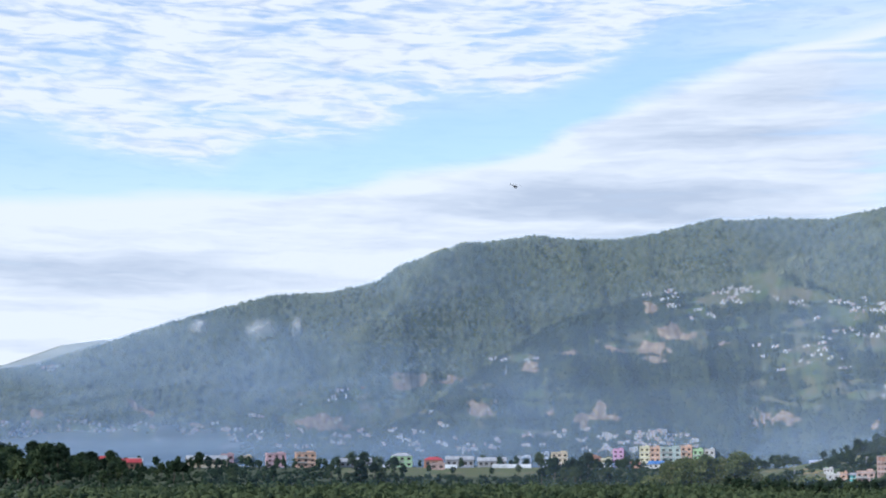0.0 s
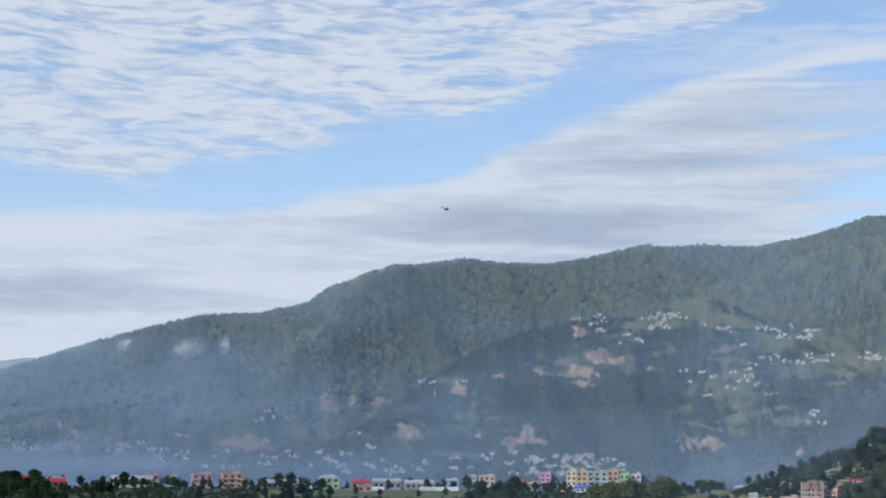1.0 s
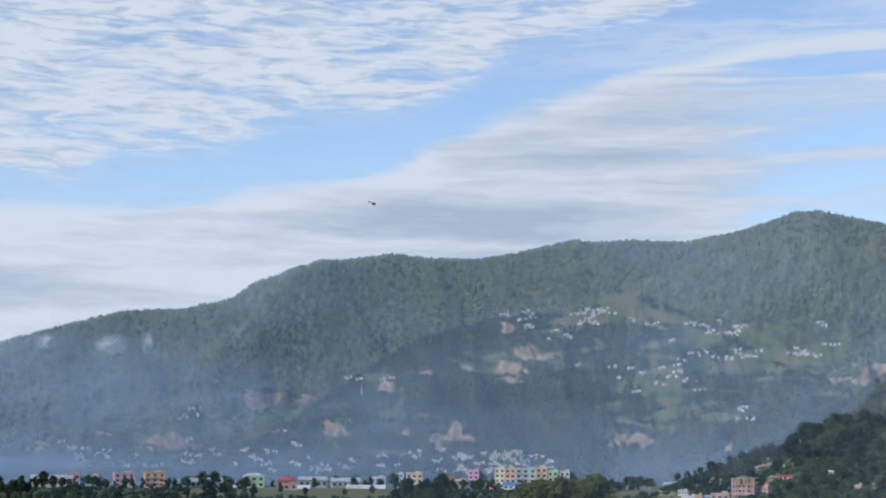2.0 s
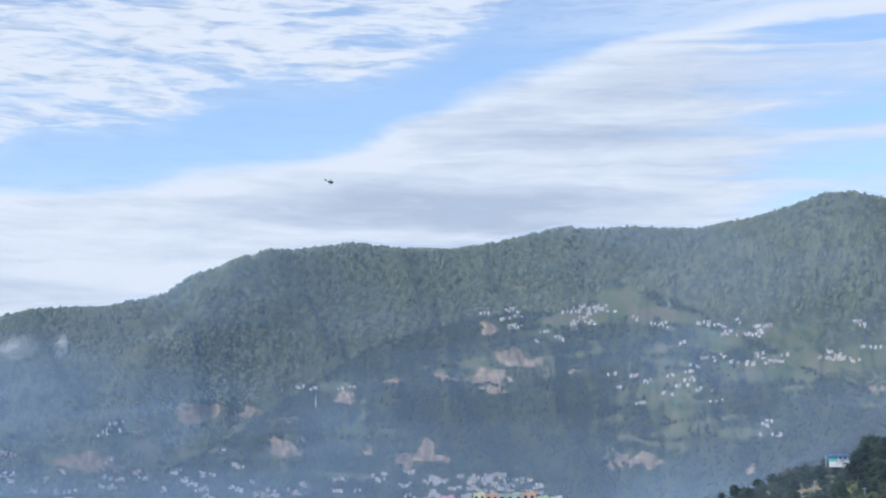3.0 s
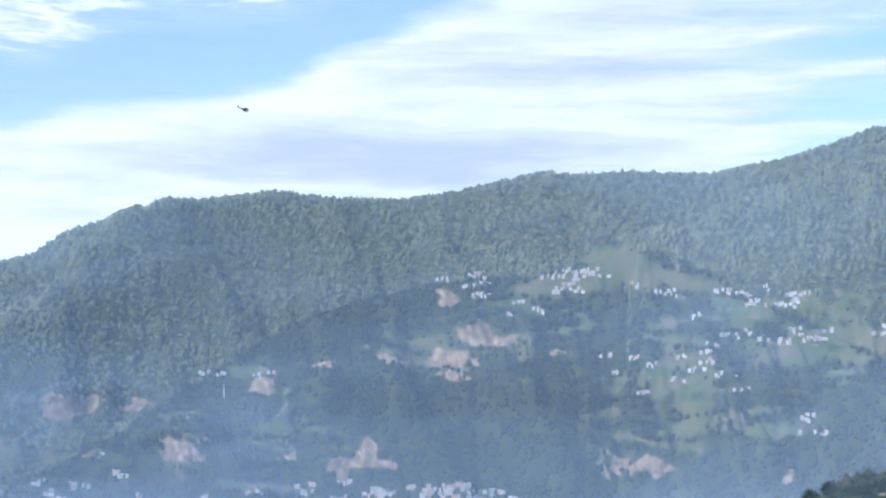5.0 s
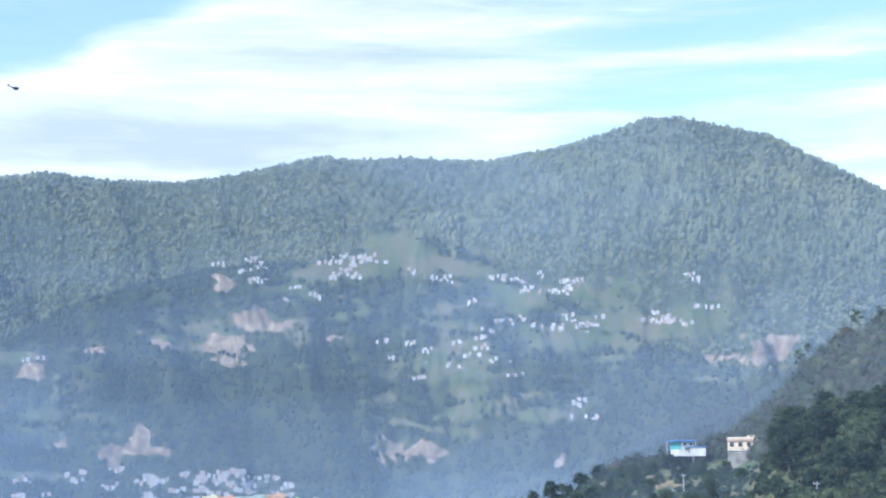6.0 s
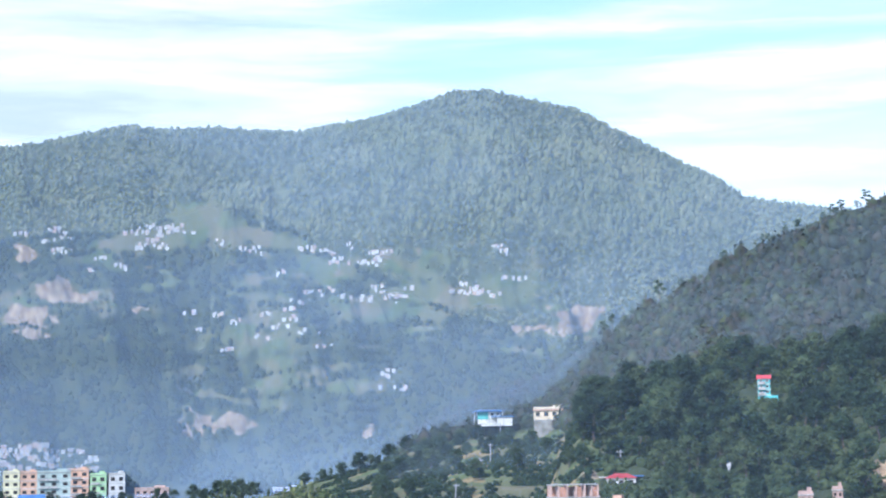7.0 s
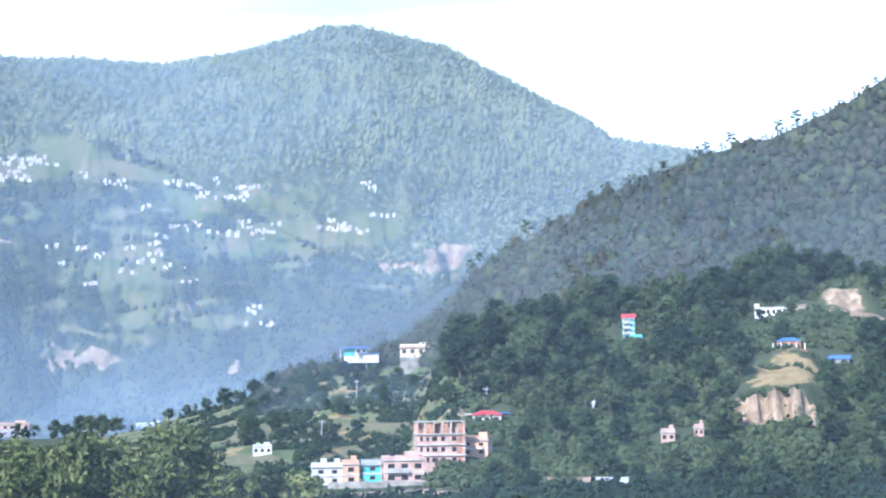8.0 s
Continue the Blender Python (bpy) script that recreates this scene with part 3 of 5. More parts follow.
def leafy_mass(name, centres, sizes, tall, mat, rng, blades=12):
    """Like mass, but each clump also bears loose leaf blades."""
    ob = mass(name, centres, sizes * 0.8, tall, mat, rng)
    n = len(centres) * blades
    c = np.repeat(centres, blades, 0)
    s = np.repeat(sizes, blades)[:, None]
    d = rng.standard_normal((n, 3))
    d /= np.linalg.norm(d, axis=1, keepdims=True)
    d[:, 2] = np.where(d[:, 2] < -0.2, -d[:, 2], d[:, 2])
    p = c + d * s * np.stack([np.ones(n), np.ones(n), np.repeat(tall, blades)], -1) * rng.uniform(0.75, 1.15, (n, 1))
    a = rng.standard_normal((n, 3))
    a /= np.linalg.norm(a, axis=1, keepdims=True)
    b = np.cross(a, d)
    b /= np.linalg.norm(b, axis=1, keepdims=True) + 1e-6
    k = s * rng.uniform(0.22, 0.42, (n, 1))
    q = np.stack([p - a * k, p + b * k * 0.6, p + a * k, p - b * k * 0.6], 1).reshape(-1, 3)
    old = ob.data
    v0, f0 = len(old.vertices), len(old.polygons)
    co = np.empty(v0 * 3, np.float32)
    old.vertices.foreach_get("co", co)
    tri = np.empty(f0 * 3, np.int32)
    old.loops.foreach_get("vertex_index", tri)
    me = bpy.data.meshes.new(name)
    me.vertices.add(v0 + len(q))
    me.vertices.foreach_set("co", np.concatenate([co, q.astype(np.float32).ravel()]))
    me.loops.add(len(tri) + 4 * n)
    me.loops.foreach_set("vertex_index", np.concatenate([tri, v0 + np.arange(4 * n, dtype=np.int32)]))
    me.polygons.add(f0 + n)
    me.polygons.foreach_set("loop_start", np.concatenate([np.arange(0, 3 * f0, 3), 3 * f0 + np.arange(0, 4 * n, 4)]).astype(np.int32))
    me.update(calc_edges=True)
    me.materials.append(mat)
    ob.data = me
    bpy.data.meshes.remove(old)
    return ob


HOMES = []


def forest(name, n, az0, az1, r0, r1, size, tall, mat, label, seed, keep=None, thin=0.0, leafy=0):
    rng = np.random.default_rng(seed)
    az, rho = rng.uniform(az0, az1, n), rng.uniform(r0, r1, n)
    z = ground_z(az, rho)
    f, b, s = cover(az, rho, z)
    ok = (np.maximum(np.maximum(f, b * 1.1), s) + 0.06 * rng.standard_normal(n) < 0.47) & (z > 0.5)
    if keep is not None:
        ok &= keep(az, rho, z)
    if HOMES:
        x, y = place(az, rho)
        for hx, hy, hz, hs in HOMES:
            ok &= ~((np.abs(x - hx) < 0.62 * hs) & (np.abs(y - hy) < 1.2) & (z > hz - 0.45 * hs) & (z < hz + 0.35 * hs))
    clump = fbm(az * 2.3, z * 1.4, seed)
    ok &= (clump + rng.uniform(-0.6, 0.6, n)) > thin - 1.0
    az, rho, z = az[ok], rho[ok], z[ok]
    k = len(az)
    sz = size * rng.uniform(0.6, 1.35, k)
    tl = tall * rng.uniform(0.75, 1.35, k)
    x, y = place(az, rho)
    spots = np.stack([x, y, z + sz * tl * 0.5], -1)
    ob = leafy_mass(name, spots, sz, tl, mat, rng, leafy) if leafy else mass(name, spots, sz, tl, mat, rng)
    return tagged(ob, label, "forest", kind="stuff")


# ---- things ----
WALLS = {
    "white": plain_material("white_plaster", (0.62, 0.61, 0.58), 0.85, 0.25, 2.0, 0.35),
    "cream": plain_material("cream_plaster", (0.72, 0.60, 0.42), 0.85, 0.25, 2.0, 0.2),
    "yellow": plain_material("yellow_plaster", (0.74, 0.68, 0.44), 0.85, 0.2, 2.0),
    "orange": plain_material("orange_plaster", (0.68, 0.42, 0.29), 0.85, 0.2, 2.0, 0.15),
    "pink": plain_material("pink_plaster", (0.66, 0.42, 0.44), 0.85, 0.2, 2.0, 0.15),
    "magenta": plain_material("bright_pink_plaster", (0.68, 0.38, 0.56), 0.85, 0.2, 2.0),
    "green": plain_material("green_plaster", (0.42, 0.62, 0.34), 0.85, 0.2, 2.0),
    "sage": plain_material("grey_green_plaster", (0.42, 0.50, 0.46), 0.85, 0.25, 2.0),
    "teal": plain_material("turquoise_plaster", (0.13, 0.48, 0.47), 0.8, 0.2, 2.0),
    "brick": plain_material("bare_brickwork", (0.46, 0.24, 0.16), 0.95, 0.4, 5.0, 0.2),
    "rose": plain_material("pale_rose_plaster", (0.54, 0.37, 0.31), 0.9, 0.3, 3.0, 0.15),
    "grey": plain_material("grey_cement", (0.36, 0.36, 0.36), 0.95, 0.35, 3.0, 0.2),
    "lilac": plain_material("pale_lilac_plaster", (0.60, 0.62, 0.78), 0.85, 0.2, 2.0),
}
ROOFS = {
    "blue": plain_material("blue_sheet_roof", (0.09, 0.21, 0.46), 0.5, 0.3, 2.0, 0.2),
    "red": plain_material("red_sheet_roof", (0.50, 0.07, 0.08), 0.55, 0.3, 2.0, 0.2),
    "grey": plain_material("grey_sheet_roof", (0.42, 0.43, 0.45), 0.5, 0.35, 2.0, 0.3),
    "slab": plain_material("concrete_slab", (0.45, 0.43, 0.40), 0.95, 0.4, 3.0, 0.2),
    "rust": plain_material("rusty_sheet_roof", (0.32, 0.16, 0.11), 0.7, 0.4, 3.0, 0.3),
}
PANE, pn, pl, pb = material("window_glass", 0.15)
pb.inputs["Base Color"].default_value = (0.02, 0.025, 0.03, 1)
pb.inputs["Specular IOR Level"].default_value = 0.5
FRAME = plain_material("window_frame_wood", (0.12, 0.07, 0.045), 0.7, 0.3, 6.0)
WHITEFRAME = plain_material("white_window_frame", (0.7, 0.7, 0.68), 0.7, 0.2, 6.0)
STEEL = plain_material("weathered_steel", (0.45, 0.45, 0.44), 0.5, 0.3, 4.0)
TANK = plain_material("black_plastic_tank", (0.02, 0.02, 0.022), 0.5, 0.2, 4.0)
PLASTIC = plain_material("greenhouse_film", (0.62, 0.64, 0.64), 0.4, 0.3, 1.0, 0.2)
DARKPAINT = plain_material("dark_aircraft_paint", (0.012, 0.014, 0.017), 0.35, 0.2, 3.0)
EARTH = plain_material("dark_earth_bank", (0.10, 0.095, 0.06), 0.95, 0.4, 4.0)
STONE = plain_material("stone_retaining_wall", (0.34, 0.32, 0.28), 0.95, 0.5, 3.0, 0.2)


def part(name, bm, mat, parent, label=""):
    """Links a bmesh, or shares a ready mesh, as one object under a thing or a part."""
    me = bm
    if isinstance(bm, bmesh.types.BMesh):
        me = bpy.data.meshes.new(name)
        bm.to_mesh(me)
        bm.free()
        me.materials.append(mat)
    ob = new(name, me)
    ob.parent = parent
    return tagged(ob, label)


def box(bm, x0, x1, y0, y1, z0, z1, bevel=0.0):
    r = bmesh.ops.create_cube(bm, size=1.0)
    for v in r["verts"]:
        v.co = Vector((x0 + (v.co.x + 0.5) * (x1 - x0), y0 + (v.co.y + 0.5) * (y1 - y0), z0 + (v.co.z + 0.5) * (z1 - z0)))
    if bevel:
        bmesh.ops.bevel(bm, geom=list({e for v in r["verts"] for e in v.link_edges}), offset=bevel, segments=1, affect="EDGES")
    return bm


def boxes(*dims, bevel=0.0):
    bm = bmesh.new()
    for d in dims:
        box(bm, *d, bevel=bevel)
    return bm


def tube(bm, p, q, r0, r1, sides=6):
    p, q = Vector(p), Vector(q)
    r = bmesh.ops.create_cone(bm, cap_ends=True, segments=sides, radius1=r0, radius2=r1, depth=(q - p).length)
    m = Matrix.Translation((p + q) / 2) @ (q - p).to_track_quat("Z", "Y").to_matrix().to_4x4()
    bmesh.ops.transform(bm, matrix=m, verts=r["verts"])
    return bm


SHARED = {}


def window_mesh(w, h, kind):
    key = (round(w, 3), round(h, 3), kind)
    if key not in SHARED:
        if kind == "pane":
            bm = boxes((-w * 0.42, w * 0.42, -0.006, 0.012, h * 0.08, h * 0.92))
            mat = PANE
        else:
            f = 0.09 * w
            bm = boxes((-w / 2, -w / 2 + f, -0.014, 0.01, 0, h), (w / 2 - f, w / 2, -0.014, 0.01, 0, h), (-w / 2 + f, w / 2 - f, -0.014, 0.01, 0, 0.08 * h),
                       (-w / 2 + f, w / 2 - f, -0.014, 0.01, 0.92 * h, h), (-0.25 * f, 0.25 * f, -0.012, 0.008, 0.08 * h, 0.92 * h))
            mat = FRAME if kind == "frame" else WHITEFRAME
        me = bpy.data.meshes.new("window_" + kind)
        bm.to_mesh(me)
        bm.free()
        me.materials.append(mat)
        SHARED[key] = me
    return SHARED[key]


def add_window(parent, x, y, z, w, h, side=0, frame_kind="frame"):
    ob = part("window", window_mesh(w, h, frame_kind), None, parent)
    ob.matrix_basis = pose(x, y, z, 0, 0, side)
    part("pane", window_mesh(w, h, "pane"), None, ob)
    return ob


def house(name, w, d, h, floors, cols, wall, roof="flat", roof_mat="slab", label="", sink=0.6, balcony=False, tank=False, parapet=True, frame_kind="frame", group="", simple=False):
    """A house at the origin, front towards -y; its footing runs down into the slope."""
    top = tagged(new(name), label, "house", group)
    bm = boxes((-w / 2, w / 2, -d / 2, d / 2, 0 if simple else -sink, h), bevel=0.01)
    body = part("wall", bm, WALLS[wall], top)
    if simple:
        part("plinth", boxes((-w / 2 + 0.01, w / 2 - 0.01, -d / 2 + 0.01, d / 2 - 0.01, -sink, 0)), EARTH, top)
    fh = h / floors
    if floors > 1 and not simple:
        for k in range(1, floors):
            part("floor_band", boxes((-w / 2 - 0.015, w / 2 + 0.015, -d / 2 - 0.018, d / 2 + 0.015, k * fh - 0.02, k * fh + 0.02)), WALLS["white"] if wall != "white" else ROOFS["slab"], body)
    ww, wh = min(0.5 * w / cols, 0.6 * fh), 0.42 * fh
    for k in range(floors):
        for c in range(cols):
            if simple:
                part("window", window_mesh(ww, wh, "pane"), None, body).matrix_basis = pose(-w / 2 + w * (c + 0.5) / cols, -d / 2, k * fh + 0.34 * fh)
            else:
                add_window(body, -w / 2 + w * (c + 0.5) / cols, -d / 2, k * fh + 0.34 * fh, ww, wh, 0, frame_kind)
        if not simple:
            add_window(body, -w / 2, 0, k * fh + 0.34 * fh, min(ww, d * 0.4), wh, -90, frame_kind)
    if balcony:
        for k in range(1, floors):
            part("balcony", boxes((-w * 0.46, w * 0.1, -d / 2 - 0.12, -d / 2 - 0.02, k * fh - 0.015, k * fh + 0.012), (-w * 0.46, w * 0.1, -d / 2 - 0.12, -d / 2 - 0.105, k * fh + 0.012, k * fh + 0.12)),
                 ROOFS["slab"], body)
    if roof == "flat":
        t = 0.02
        r = part("roof", boxes((-w / 2 - 0.03, w / 2 + 0.03, -d / 2 - 0.04, d / 2 + 0.03, h, h + 0.035)), ROOFS["slab"], top)
        if parapet:
            part("parapet", boxes((-w / 2, w / 2, -d / 2, -d / 2 + t, h + 0.035, h + 0.13), (-w / 2, w / 2, d / 2 - t, d / 2, h + 0.035, h + 0.13),
                                  (-w / 2, -w / 2 + t, -d / 2 + t, d / 2 - t, h + 0.035, h + 0.13), (w / 2 - t, w / 2, -d / 2 + t, d / 2 - t, h + 0.035, h + 0.13)), WALLS[wall], r)
            if not simple or floors == 2:
                part("stair_tower", boxes((w * 0.08, w * 0.40, -d * 0.05, d * 0.42, h + 0.035, h + 0.24)), WALLS[wall], r)
        if tank:
            b = bmesh.new()
            tube(b, (-w * 0.25, 0.1 * d, h + 0.035), (-w * 0.25, 0.1 * d, h + 0.2), 0.07, 0.065, 10)
            part("water_tank", b, TANK, r)
    else:
        b = bmesh.new()
        rise, o = (0.28 * w if roof == "gable" else 0.22 * w), 0.06
        if roof == "hip":
            lo = [b.verts.new(c) for c in ((-w / 2 - o, -d / 2 - o, h), (w / 2 + o, -d / 2 - o, h), (w / 2 + o, d / 2 + o, h), (-w / 2 - o, d / 2 + o, h))]
            hi = [b.verts.new((-w * 0.22, 0, h + rise * 0.7)), b.verts.new((w * 0.22, 0, h + rise * 0.7))]
            for f in ((0, 1, 5, 4), (1, 2, 5), (2, 3, 4, 5), (3, 0, 4)):
                b.faces.new([(lo + hi)[i] for i in f])
            b.faces.new(lo[::-1])
        else:
            rise = 0.35 * d
            pts = [(-d / 2 - o, h), (0, h + rise), (d / 2 + o, h), (d / 2 + o, h - 0.02), (0, h + rise - 0.025), (-d / 2 - o, h - 0.02)]
            if roof == "shed":
                pts = [(-d / 2 - o, h), (d / 2 + o, h + 0.12), (d / 2 + o, h + 0.095), (-d / 2 - o, h - 0.025)]
            ends = [[b.verts.new((x, y, z)) for y, z in pts] for x in (-w / 2 - o, w / 2 + o)]
            n = len(pts)
            for i in range(n):
                b.faces.new((ends[0][i], ends[1][i], ends[1][(i + 1) % n], ends[0][(i + 1) % n]))
            b.faces.new(ends[0])
            b.faces.new(ends[1][::-1])
        bmesh.ops.recalc_face_normals(b, faces=b.faces)
        part("roof", b, ROOFS[roof_mat], top)
        if roof == "gable":
            b = bmesh.new()
            for x in (-w / 2 + 0.003, w / 2 - 0.003):
                b.faces.new([b.verts.new((x, y, z)) for y, z in ((-d / 2, h), (d / 2, h), (0, h + 0.35 * d - 0.03))])
            part("gable_end", b, WALLS[wall], body)
    return top


def spot(az, rho, z=None, turn=0.0, size=1.0):
    """A pose on the land, facing the lookout."""
    x, y = place(az, rho)
    if z is None:
        z = float(ground_z(az, rho))
    return pose(float(x), float(y), z, 0, 0, -az + turn) @ Matrix.Diagonal((size, size, size, 1))


# ---- the town at the foot of the mountain ----
# name label words, bearing, distance, width, height, floors, windows across, wall, roof, roof colour
def town_house(az, rho, w, h, floors, cols, wall, roof, roof_mat, label, turn=0.0, **more):
    ob = house("house", w, max(0.5, min(1.0, w * 0.6)), h, floors, cols, wall, roof, roof_mat, label, sink=0.5, group=more.pop("group", "houses of the valley town"), **more)
    ob.matrix_basis = spot(az, rho, turn=turn)
    return ob


def apartment(az, w, h, floors, cols, wall, label, extra):
    ob = house("apartment_building", w, 1.3, h, floors, cols, wall, "flat", "slab", label, sink=0.5, balcony=extra, tank=True, group="row of painted apartment buildings")
    ob["category"] = "building"
    ob.matrix_basis = spot(az, 109.6)
    return ob


apartment(1.25, 1.00, 1.95, 4, 2, "yellow", "pale yellow four-storey apartment building with dark windows", False)
apartment(1.80, 1.00, 1.92, 4, 2, "orange", "salmon orange four-storey apartment building in a row", False)
apartment(2.60, 2.05, 1.92, 4, 3, "sage", "wide grey-green apartment building with balconies and white bands", True)
apartment(3.42, 1.10, 2.02, 4, 2, "orange", "orange apartment building with a rooftop parapet", True)
apartment(4.02, 1.00, 1.72, 3, 2, "green", "bright green apartment building with balconies", True)
apartment(4.62, 1.00, 1.70, 3, 2, "white", "white and red apartment building at the row's end", False)
town_house(-0.12, 109.5, 1.10, 1.70, 4, 2, "magenta", "flat", "slab", "tall bright pink house with a flat roof", tank=True)
town_house(-0.75, 109.0, 1.10, 0.75, 2, 2, "yellow", "flat", "slab", "low yellow house beside the pink one")
town_house(-1.45, 110.0, 1.50, 1.00, 2, 3, "brick", "hip", "rust", "brown brick house with a rusty roof")
town_house(5.75, 109.8, 2.10, 0.75, 2, 5, "rose", "flat", "slab", "long low rose-coloured building with many windows")
town_house(-16.9, 103.5, 1.95, 1.35, 3, 3, "orange", "flat", "slab", "orange and brown house with an open upper floor", balcony=True)
town_house(-18.4, 104.5, 1.90, 1.25, 3, 3, "pink", "flat", "slab", "salmon pink house block with a flat roof")
town_house(-22.1, 103.8, 3.80, 0.80, 1, 5, "cream", "gable", "grey", "long cream shed with a pale gabled roof")
town_house(-20.6, 109.5, 1.20, 1.10, 2, 2, "pink", "flat", "slab", "pink house with a rooftop stair tower")
town_house(-19.6, 110.0, 1.10, 0.95, 2, 2, "cream", "flat", "slab", "cream house among white neighbours")
town_house(-11.7, 104.5, 2.00, 1.10, 2, 3, "green", "hip", "grey", "green house with a pointed roof in the fields", balcony=True)
town_house(-10.1, 101.5, 1.80, 0.75, 1, 3, "brick", "hip", "red", "small house with a red roof")
town_house(-14.3, 102.0, 3.00, 0.55, 1, 6, "grey", "gable", "grey", "long grey shed with a sheet roof")
town_house(-8.6, 104.5, 2.70, 0.75, 1, 5, "grey", "gable", "grey", "grey warehouse with a sheet roof")
town_house(-6.9, 103.5, 2.70, 0.60, 1, 5, "grey", "gable", "grey", "low grey shed beside the fields")
town_house(-5.1, 110.4, 1.60, 0.95, 2, 3, "white", "flat", "slab", "white house with a flat roof", tank=True)
town_house(-3.25, 105.0, 1.60, 1.40, 3, 3, "cream", "flat", "slab", "cream three-storey house with window rows")
town_house(-4.0, 110.6, 1.05, 1.35, 3, 2, "white", "flat", "slab", "tall white house behind the trees")
town_house(-27.0, 108.5, 1.70, 0.80, 2, 3, "brick", "hip", "red", "brick house with a dull red roof")
town_house(-25.6, 107.0, 1.60, 0.60, 1, 3, "grey", "gable", "grey", "grey shed with a sheet metal roof")
town_house(-26.6, 98.0, 1.70, 0.60, 1, 3, "brick", "gable", "red", "low house with a red gable roof between trees")
town_house(-10.3, 92.0, 1.30, 0.50, 1, 2, "rose", "flat", "slab", "small pink hut among the fields")
town_house(1.9, 100.5, 1.40, 0.45, 1, 3, "white", "gable", "blue", "small house with a bright blue roof")
town_house(0.8, 100.8, 0.9, 0.45, 1, 2, "orange", "gable", "rust", "small orange hut beside the blue roof")
town_house(10.2, 109.0, 1.85, 0.62, 2, 4, "lilac", "flat", "slab", "white and lilac house on the field's edge")

rng = random.Random(5)
PALETTE = (("white", 8), ("cream", 2.5), ("pink", 1), ("orange", 1), ("rose", 2), ("brick", 1), ("grey", 1), ("yellow", 0.5), ("teal", 0.3))


def pick():
    r = rng.uniform(0, sum(w for _, w in PALETTE))
    for c, w in PALETTE:
        r -= w
        if r <= 0:
            return c
    return "white"


WORDS = {"white": "white plastered", "cream": "cream", "pink": "pink", "orange": "orange", "rose": "pale rose", "brick": "bare brick", "grey": "grey cement", "yellow": "yellow", "teal": "turquoise"}
PROTOS = []
for c in ("white", "white", "white", "cream", "pink", "orange", "rose", "brick", "grey", "yellow", "teal", "white"):
    k = len(PROTOS)
    fl = (2, 3, 1, 2, 3, 2, 2, 2, 1, 2, 2, 4)[k]
    rf, rm = (("flat", "slab"), ("flat", "slab"), ("gable", "grey"), ("flat", "slab"), ("flat", "slab"), ("hip", "rust"), ("flat", "slab"), ("flat", "slab"), ("gable", "grey"), ("flat", "slab"), ("gable", "blue"), ("flat", "slab"))[k]
    PROTOS.append(house("village_house", (0.82, 0.70, 1.1, 0.8, 0.68, 0.8, 0.85, 0.75, 1.15, 0.7, 0.8, 0.66)[k], 0.5, (0.22, 0.36, 0.46, 0.58)[fl - 1], fl, 2 if fl > 1 else 3, c, rf, rm,
                        "%s %s house with a %s on the slope" % (WORDS[c], {1: "low", 2: "two-storey", 3: "three-storey", 4: "tall"}[fl], "flat roof" if rf == "flat" else "sheet roof"), sink=0.9, group="houses on the slopes", simple=True))
PICKS = {c: [i for i, n in enumerate(("white", "white", "white", "cream", "pink", "orange", "rose", "brick", "grey", "yellow", "teal", "white")) if n == c] for c in WORDS}
used = set()


def slope_house(az, z, size=1.0, turn=0.0):
    i = rng.choice(PICKS[pick()])
    rho = on_slope(az, z) + 0.06 * size
    m = spot(az, rho, z, turn, size) @ Matrix.Diagonal((rng.uniform(0.75, 1.7), 1, rng.uniform(0.65, 1.1), 1))
    HOMES.append((m.translation.x, m.translation.y, z, size))
    if i in used:
        copy_thing(PROTOS[i], m)
    else:
        used.add(i)
        PROTOS[i].matrix_basis = m


